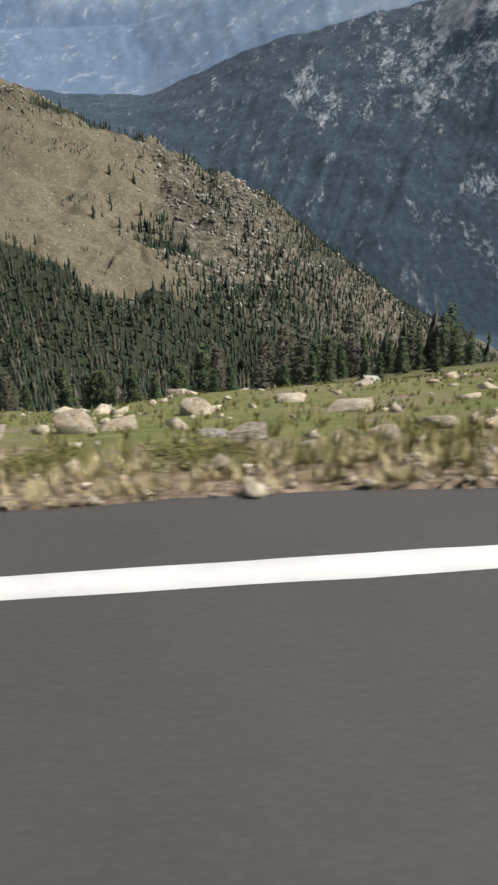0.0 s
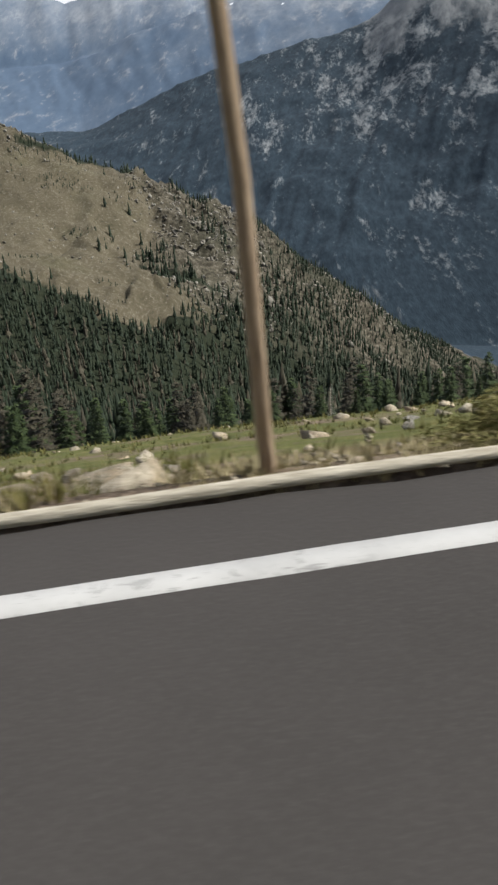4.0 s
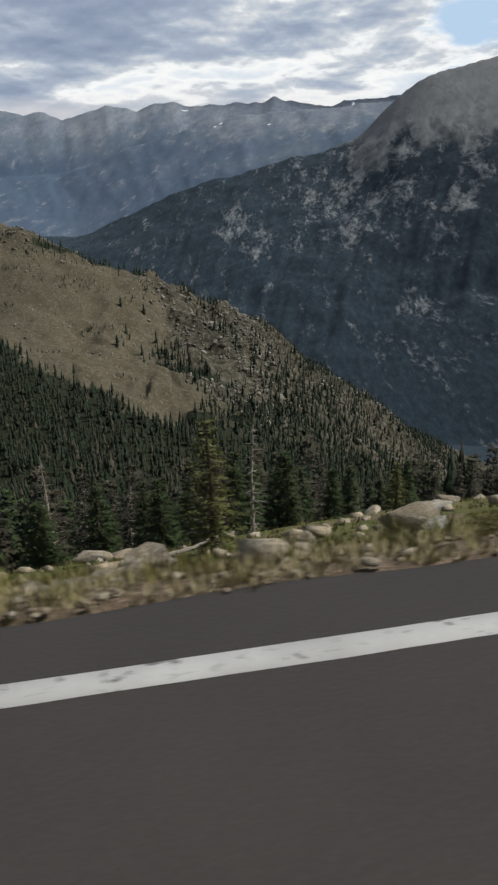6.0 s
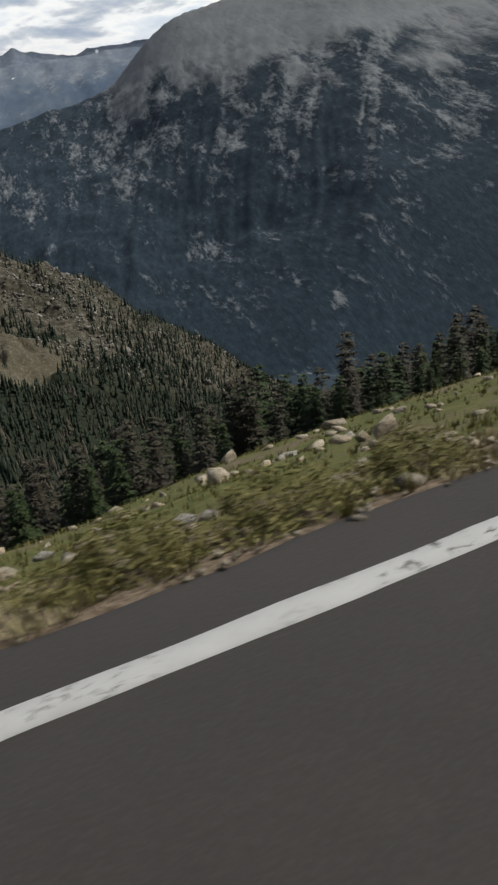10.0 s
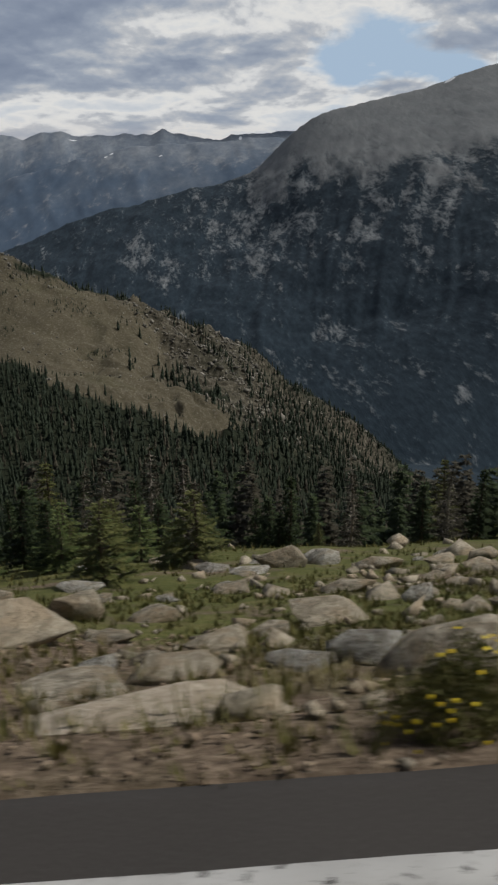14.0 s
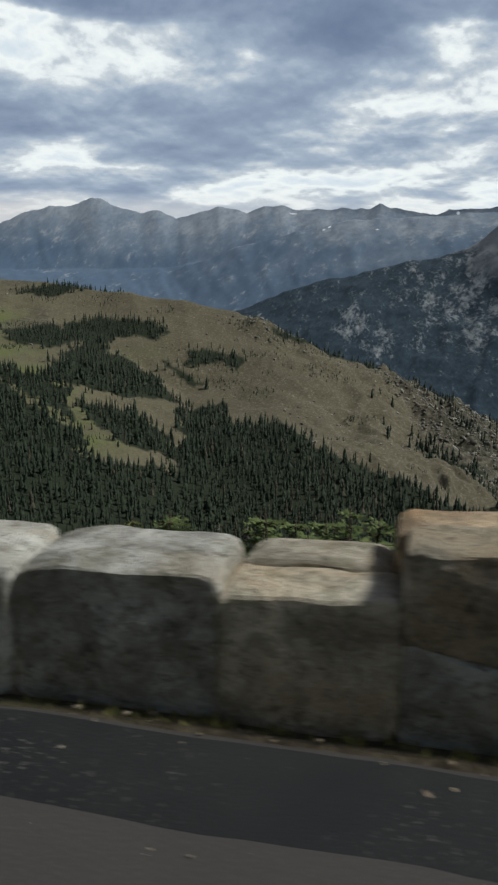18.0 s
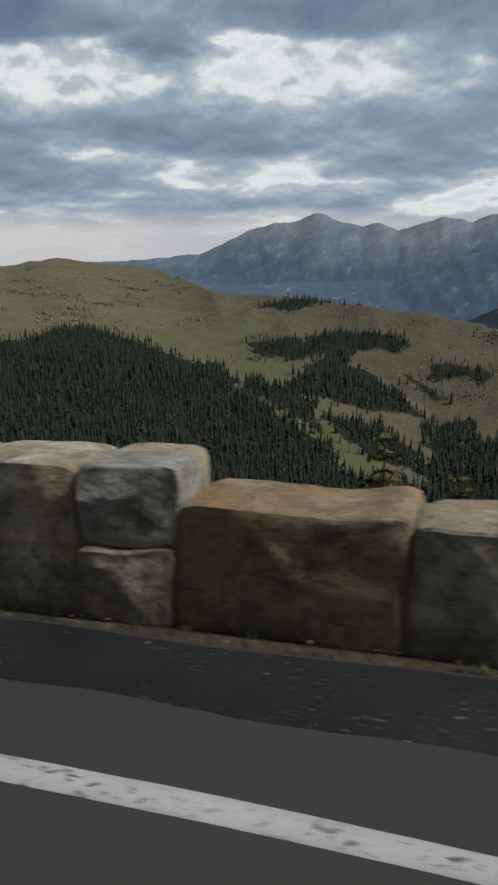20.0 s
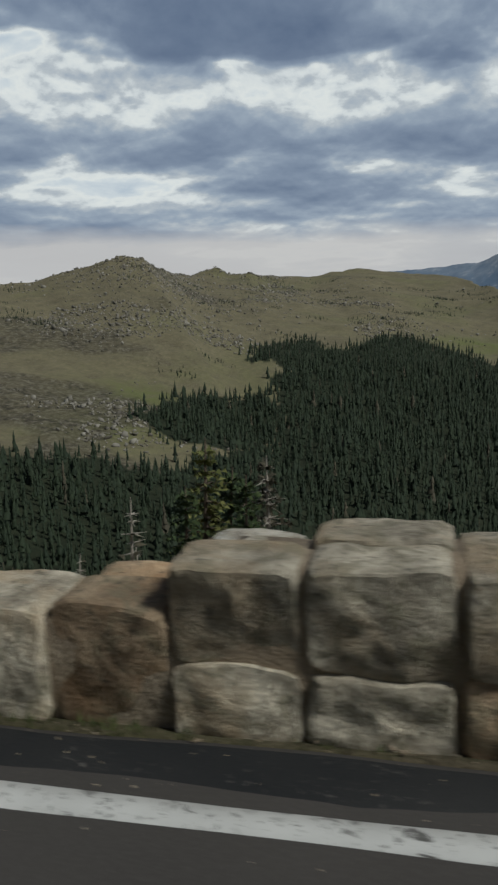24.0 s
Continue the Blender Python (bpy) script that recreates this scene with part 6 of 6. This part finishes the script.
for i in range(300):
    x, s = (trng.uniform(-127, -97), trng.uniform(6.5, 15)) if i < 130 else (trng.uniform(-110, -100.5), trng.uniform(5.2, 11)) if i < 210 else (trng.uniform(-110, -100), trng.uniform(4.2, 7.5))
    h = trng.uniform(1.3, 2.4) * (0.75 + 0.035 * s) * (0.5 if x > -104.5 else 1.0) * (0.62 if i >= 210 else 1.0)
    tx, ty = place(x, s)
    trunk, crown = BUSHY[trng.choice((0, 1, 2, 3, 3) if i < 210 else (4, 4, 5, 0))]
    b = new("young_spruce")
    b.matrix_basis = Matrix.LocRotScale((tx, ty, float(ground_z(tx, ty)) - 0.02), Euler((0, 0, trng.uniform(0, 6.28))), (h * 1.25, h * 1.25, h))
    tagged(b, "bushy light green young spruce below the road edge", "tree", group="young spruces below the road")
    part("trunk", trunk, b), part("crown", crown, b)
TREE_START = [(-200, 9), (-112, 7), (-100, 9), (-92, 12), (-84, 14), (-78, 13), (-71, 12), (-67, 26), (-58, 36), (-52, 22), (-48, 10), (-40, 9), (-36, 16), (-28, 26), (-18, 26), (0, 24), (20, 36), (60, 40)]
pts, g = scatter(-195, 60, -20, 60, 2.7, 17)
cand = []
for (x, y), u, v in zip(pts, g.random(len(pts)), g.random(len(pts))):
    s = float(off(x, y))
    start = float(table(TREE_START, x)) + 4 * float(fbm(x / 5, y / 5, 2, 55))
    stand = float(smooth(-78, -72, x) * smooth(-44, -50, x)) * float(smooth(24, 30, s))
    if start < s < 47 and u < 0.66 + 0.25 * stand:
        h = (1.2 + 2.6 * min(1, (s - start) / (18 - 12 * stand))) * (0.75 + 0.6 * v) * (1 + 0.25 * stand)
        cand.append((s, x, y, h, "g" if v < 0.62 else "b" if v < 0.86 else "y" if v < 0.94 else "s"))
cand.sort()
pts, g = scatter(-80, -36, 18, 46, 1.9, 19)
for (x, y), u, v in zip(pts, g.random(len(pts)), g.random(len(pts))):
    s = float(off(x, y))
    edge = 27 + 5 * float(fbm(x / 6, 0.3, 2, 56))
    if edge < s < 47 and u < 0.6:
        cand.append((s, x, y, (3.5 + 2.0 * v) * min(1.0, 0.6 + 0.1 * (s - edge)), "g" if v < 0.55 else "b"))
for s, x, y, h, k in cand[:240]:
    put_tree(x, y, h, k, 1.35 if h < 2 else 1.05)


def mesh_arrays(me):
    V = np.zeros(len(me.vertices) * 3)
    me.vertices.foreach_get("co", V)
    F = np.zeros(len(me.loops), int)
    me.loops.foreach_get("vertex_index", F)
    return V.reshape(-1, 3), F.reshape(-1, 3)


def grove(name, rows, kinds, material, label):
    Vs, Fs, n = [], [], 0
    for s, x, y, h, k in rows:
        if k not in kinds:
            continue
        trunk, crown = trng.choice({"g": FAR_GREEN, "y": FAR_GREEN, "b": FAR_BROWN, "s": FAR_BROWN}[k])
        V, F = mesh_arrays(crown)
        a = trng.uniform(0, 6.28)
        R = np.array([[math.cos(a), math.sin(a), 0], [-math.sin(a), math.cos(a), 0], [0, 0, 1]])
        Vs.append((V @ R) * h + (x, y, float(ground_z(x, y)))), Fs.append(F + n)
        n += len(V)
    tagged(new(name, tri_mesh(name, np.concatenate(Vs), np.concatenate(Fs), material)), label, "forest", kind="stuff")


grove("spruce_grove", cand[240:], "gy", M_NEEDLE, "grove of dark green spruces down the slope")
grove("dead_grove", cand[240:], "bs", M_DEADN, "brown dead spruces down the slope")


def shrub_meshes(seed, leaf, flowers=0, petal=M_FLOWER):
    """A low dome of small leaves, 1 wide and 1 high."""
    g = np.random.default_rng(seed)
    V, F, SV, SF, PV, PF = [], [], [], [], [], []
    for i in range(4600):
        d = g.normal(size=3)
        d[2] = abs(d[2])
        d /= np.linalg.norm(d)
        r = g.uniform(0.35, 1.0) ** 0.6 * (0.82 + 0.55 * float(fbm(d[0] * 2 + seed, d[1] * 2 + d[2], 2, seed)))
        c = d * r * (0.5, 0.5, 1.0)
        t = g.normal(size=(3, 3)) * 0.0125
        t[:, 2] *= 2.6
        b = len(V)
        V.extend(c + t)
        F.append((b, b + 1, b + 2))
    for i in range(26):
        a, rr_ = g.uniform(0, 6.28), g.uniform(0.1, 0.42)
        tip = np.array((rr_ * math.cos(a), rr_ * math.sin(a), g.uniform(0.4, 0.85)))
        w = np.array((-math.sin(a), math.cos(a), 0)) * 0.008
        b = len(SV)
        SV.extend([w * 0 + tip * (0.1, 0.1, 0) - w, tip * (0.1, 0.1, 0) + w, tip])
        SF.append((b, b + 1, b + 2))
    for i in range(flowers):
        d = g.normal(size=3)
        d[2] = abs(d[2]) * 0.8
        d[1] = -abs(d[1])
        d /= np.linalg.norm(d)
        c = d * (0.5, 0.5, 1.0) * 1.04
        e = np.cross(d, (0, 0, 1.0)) + 1e-4
        e /= np.linalg.norm(e)
        f2 = np.cross(d, e)
        b = len(PV)
        PV.append(c + d * 0.012)
        for k in range(8):
            a = 2 * math.pi * k / 8
            q = 0.026 * (1.0 if k % 2 else 0.62)
            PV.append(c + q * (math.cos(a) * e + math.sin(a) * f2))
        PF += [(b, b + 1 + k, b + 1 + (k + 1) % 8) for k in range(8)]
    return (tri_mesh("leaves", V, F, leaf), tri_mesh("stem_tuft", SV, SF, M_BARK), tri_mesh("blossom", PV, PF, petal) if flowers else None)


SHRUB = [shrub_meshes(600, M_SHRUB, 60), shrub_meshes(601, M_SHRUB, 9), shrub_meshes(602, M_SHRUB), shrub_meshes(603, M_GRASS), shrub_meshes(604, M_SHRUB, 14), shrub_meshes(605, M_GRASS, 22, M_WHITE)]
# x, distance beyond the line, width, height, variant
SHRUBS = [(-62.35, 0.72, 0.95, 0.34, 1), (-61.7, 0.66, 1.0, 0.4, 4), (-61.1, 0.62, 0.8, 0.3, 1), (-96.65, 0.55, 0.42, 0.3, 0), (-8.8, 0.85, 0.85, 0.3, 2), (-30.72, 0.68, 0.78, 0.42, 1), (-31.15, 0.7, 0.42, 0.22, 3), (-34.95, 0.85, 0.34, 0.22, 3),
          (-69.3, 0.62, 0.7, 0.17, 3), (-68.7, 0.6, 0.8, 0.15, 3), (-68.1, 0.62, 0.7, 0.15, 3), (-72.72, 0.72, 0.6, 0.36, 4), (-72.3, 0.8, 0.7, 0.36, 4), (-71.95, 0.66, 0.62, 0.26, 1), (-48.95, 0.6, 0.5, 0.22, 3), (-46.6, 0.75, 0.5, 0.2, 3), (-0.1, 0.9, 0.5, 0.13, 2), (-0.75, 1.3, 0.45, 0.12, 2),
          (-40.3, 0.8, 0.5, 0.18, 3), (-93.6, 0.8, 0.5, 0.24, 2), (-5.4, 1.1, 0.5, 0.16, 3), (-10.6, 0.9, 0.5, 0.18, 3), (-26.6, 0.75, 0.7, 0.2, 3), (-52.0, 0.7, 0.6, 0.2, 3), (-58.5, 0.8, 0.5, 0.18, 2), (-65.0, 0.7, 0.6, 0.2, 3), (-79.0, 0.7, 0.5, 0.2, 2),
          (-104.9, 0.8, 0.3, 0.1, 3), (-107.95, 0.98, 0.42, 0.15, 5), (-107.6, 0.92, 0.34, 0.12, 3), (-107.2, 0.86, 0.42, 0.14, 3), (-101.9, 0.6, 0.25, 0.07, 3), (-101.2, 0.75, 0.3, 0.08, 3), (-104.0, 0.62, 0.3, 0.09, 3), (-99.0, 0.62, 0.28, 0.09, 3), (-103.3, 0.7, 0.26, 0.08, 3), (-17.0, 0.8, 0.6, 0.2, 3), (-21.0, 0.9, 0.5, 0.16, 3), (-84.0, 0.8, 0.5, 0.2, 2), (-88.0, 0.9, 0.4, 0.16, 1)]
for i, (x, s, w, h, k) in enumerate(SHRUBS):
    leaves, stems, flowers = SHRUB[k]
    sx, sy = place(x, s)
    b = new("shrub")
    b.matrix_basis = Matrix.LocRotScale((sx, sy, float(ground_z(sx, sy)) - 0.02), Euler((0, 0, 0.2 * math.sin(i * 2.3))), (w, w * 0.8, h))
    tagged(b, "green tuft with white yarrow flowers by the road edge" if k == 5 else "low green shrub with yellow daisy flowers by the road edge" if flowers else "tufted olive shrub at the road edge", "shrub", group="roadside shrubs")
    part("leaves", leaves, b), part("stem_tuft", stems, b)
    if flowers:
        tagged(part("blossom", flowers, b, label="white yarrow flowers" if k == 5 else "yellow daisy flowers"), kind="stuff")


def grass(name, n, xr, smin, smax, hgt, seed, material, label, power=1.5, blades=9, rel=True, offs=None):
    g = np.random.default_rng(seed)
    xs = g.uniform(*xr, n)
    base = np.interp(xs, XS, PAVE) if offs is None else np.interp(xs, XS, offs)
    ss = base + smin + (smax - smin) * g.random(n) ** power
    X, Y = place(xs, ss)
    keep = fbm(X / 1.6, Y / 1.6, 3, seed) > -0.12
    X, Y, ss = X[keep], Y[keep], ss[keep]
    Z = ground_z(X, Y)
    m = len(X)
    a = g.uniform(0, 6.28, (m, blades))
    r = g.uniform(0.005, 0.05, (m, blades))
    h = hgt * g.uniform(0.5, 1.25, (m, blades)) * (1 + 0.02 * ss)[:, None]
    lean = h * g.uniform(0.1, 0.6, (m, blades))
    bx, by = X[:, None] + r * np.cos(a), Y[:, None] + r * np.sin(a)
    wx, wy = -np.sin(a) * 0.006, np.cos(a) * 0.006
    z0 = Z[:, None] + 0 * a - 0.02
    k = 1 + 0.06 * ss[:, None]
    P0 = np.stack([bx - wx * k, by - wy * k, z0], -1)
    P1 = np.stack([bx + wx * k, by + wy * k, z0], -1)
    P2 = np.stack([bx + lean * np.cos(a), by + lean * np.sin(a), z0 + h], -1)
    V = np.stack([P0, P1, P2], 2).reshape(-1, 3)
    F = np.arange(len(V)).reshape(-1, 3)
    return tagged(new(name, tri_mesh(name, V, F, material)), label, "grass", kind="stuff")


grass("dry_grass", 26000, (-99, 12), 0.02, 1.5, 0.05, 41, M_STRAW, "short straw-coloured grass on the shoulder", 1.2, 9)
grass("verge_grass", 4500, (-110, 12), 0.1, 2.2, 0.12, 45, M_GRASS, "yellow-green grass tufts on the verge", 1.2, 9)
grass("meadow_grass", 17000, (-112, 20), 0.8, 26, 0.075, 42, M_GRASS, "short alpine meadow grass on the bank", 1.6, 7)
grass("green_grass", 11000, (-112, 20), 0.3, 20, 0.07, 43, M_SHRUB, "green alpine herbs on the bank", 1.6, 7)
grass("bench_grass", 5000, (-110, -92), 0.02, 6.0, 0.045, 46, M_SHRUB, "olive turf on the gravel bench", 1.3, 9)
grass("bench_straw", 3200, (-110, -92), 0.02, 5.0, 0.04, 47, M_GRASS, "dry tufts on the gravel bench", 1.3, 9)
grass("wall_turf", 1300, (-139, -109), -0.11, 0.02, 0.025, 48, M_GRASS, "low dry weeds along the foot of the wall", 1.0, 9, offs=WALLO)
grass("shoulder_weeds", 1500, (-123, -109), -0.24, 0.0, 0.036, 49, M_THICKET, "low green weeds between the black strip and the wall", 1.0, 8, offs=WALLO)
grass("bench_tufts", 1100, (-109, -100), 0.0, 1.2, 0.07, 53, M_SHRUB, "olive weeds and grass tufts along the bench", 1.2, 10)
grass("wall_weeds", 1500, (-188, -109), -0.1, 0.01, 0.035, 44, M_THICKET, "small weeds at the foot of the wall", 1.0, 8, offs=WALLO)


# ---------------------------------------------------------------- snow poles and guard log
def pole_mesh(h, r0, r1, n=10, rings=9, seed=0):
    V, F = [], []
    for k in range(rings):
        z = -0.3 + (h + 0.3) * k / (rings - 1)
        r = r0 + (r1 - r0) * k / (rings - 1)
        ox, oy = 0.012 * math.sin(k * 1.3 + seed), 0.01 * math.cos(k * 1.7 + seed)
        for i in range(n):
            a = 2 * math.pi * i / n
            q = r * (1 + 0.06 * math.sin(3 * a + k + seed))
            V.append((q * math.cos(a) + ox, q * math.sin(a) + oy, z))
    for k in range(rings - 1):
        for i in range(n):
            j = (i + 1) % n
            F.append((k * n + i, k * n + j, (k + 1) * n + j, (k + 1) * n + i))
    F.append(tuple((rings - 1) * n + i for i in range(n)))
    return mesh_of("snow_pole", V, F, M_POLE, True)


for x, s, h, lx, ly in ((-27.55, 0.72, 3.2, 0, -4.0), (-54.58, 0.46, 3.2, 0, -0.5), (-72.38, 0.42, 3.2, -2, -4.0)):
    px_, py_ = place(x, s)
    me = pole_mesh(h, 0.031, 0.025, seed=x)
    if x < -70:
        me.materials[0] = M_REDPOLE
    ob = new("snow_pole", me)
    ob.matrix_basis = pose(px_, py_, float(ground_z(px_, py_)), lx, ly, 0)
    tagged(ob, "tall weathered wooden snow pole at the road edge" if x > -70 else "tall red-brown peeled wooden snow pole rising from a shrub", "pole", group="snow poles")
px_, py_ = place(-108.8, 1.25)
ob = new("wooden_post", pole_mesh(0.95, 0.05, 0.045, seed=3))
ob.matrix_basis = pose(px_, py_, float(ground_z(px_, py_)), 0, -12, 0)
tagged(ob, "short leaning weathered wooden post before the wall", "post")
lx_, ly_ = place(-29.3, 0.445)
qx, qy = place(-26.2, 0.445)
log_mesh = pole_mesh(math.hypot(qx - lx_, qy - ly_), 0.026, 0.023, rings=6, seed=1)
log_mesh.materials[0] = M_LOG
ob = new("guard_log", log_mesh)
ob.matrix_basis = Matrix.Translation((lx_, ly_, 0.012)) @ (Vector((qx - lx_, qy - ly_, 0)).to_track_quat("Z", "Y").to_matrix().to_4x4())
tagged(ob, "pale weathered log lying along the pavement edge", "log")
for x, s, L, r, turn in ((-56.2, 5.6, 1.2, 0.05, 25), (-74.7, 9.0, 1.0, 0.04, -20), (-41.2, 7.0, 0.9, 0.03, 30)):
    px_, py_ = place(x, s)
    log_mesh = pole_mesh(L, r, r * 0.7, seed=x)
    log_mesh.materials[0] = M_SNAG
    ob = new("fallen_log", log_mesh)
    ob.matrix_basis = pose(px_, py_, float(ground_z(px_, py_)) + r * 0.6, 0, 88, turn)
    tagged(ob, "weathered fallen tree trunk lying in the meadow", "log")
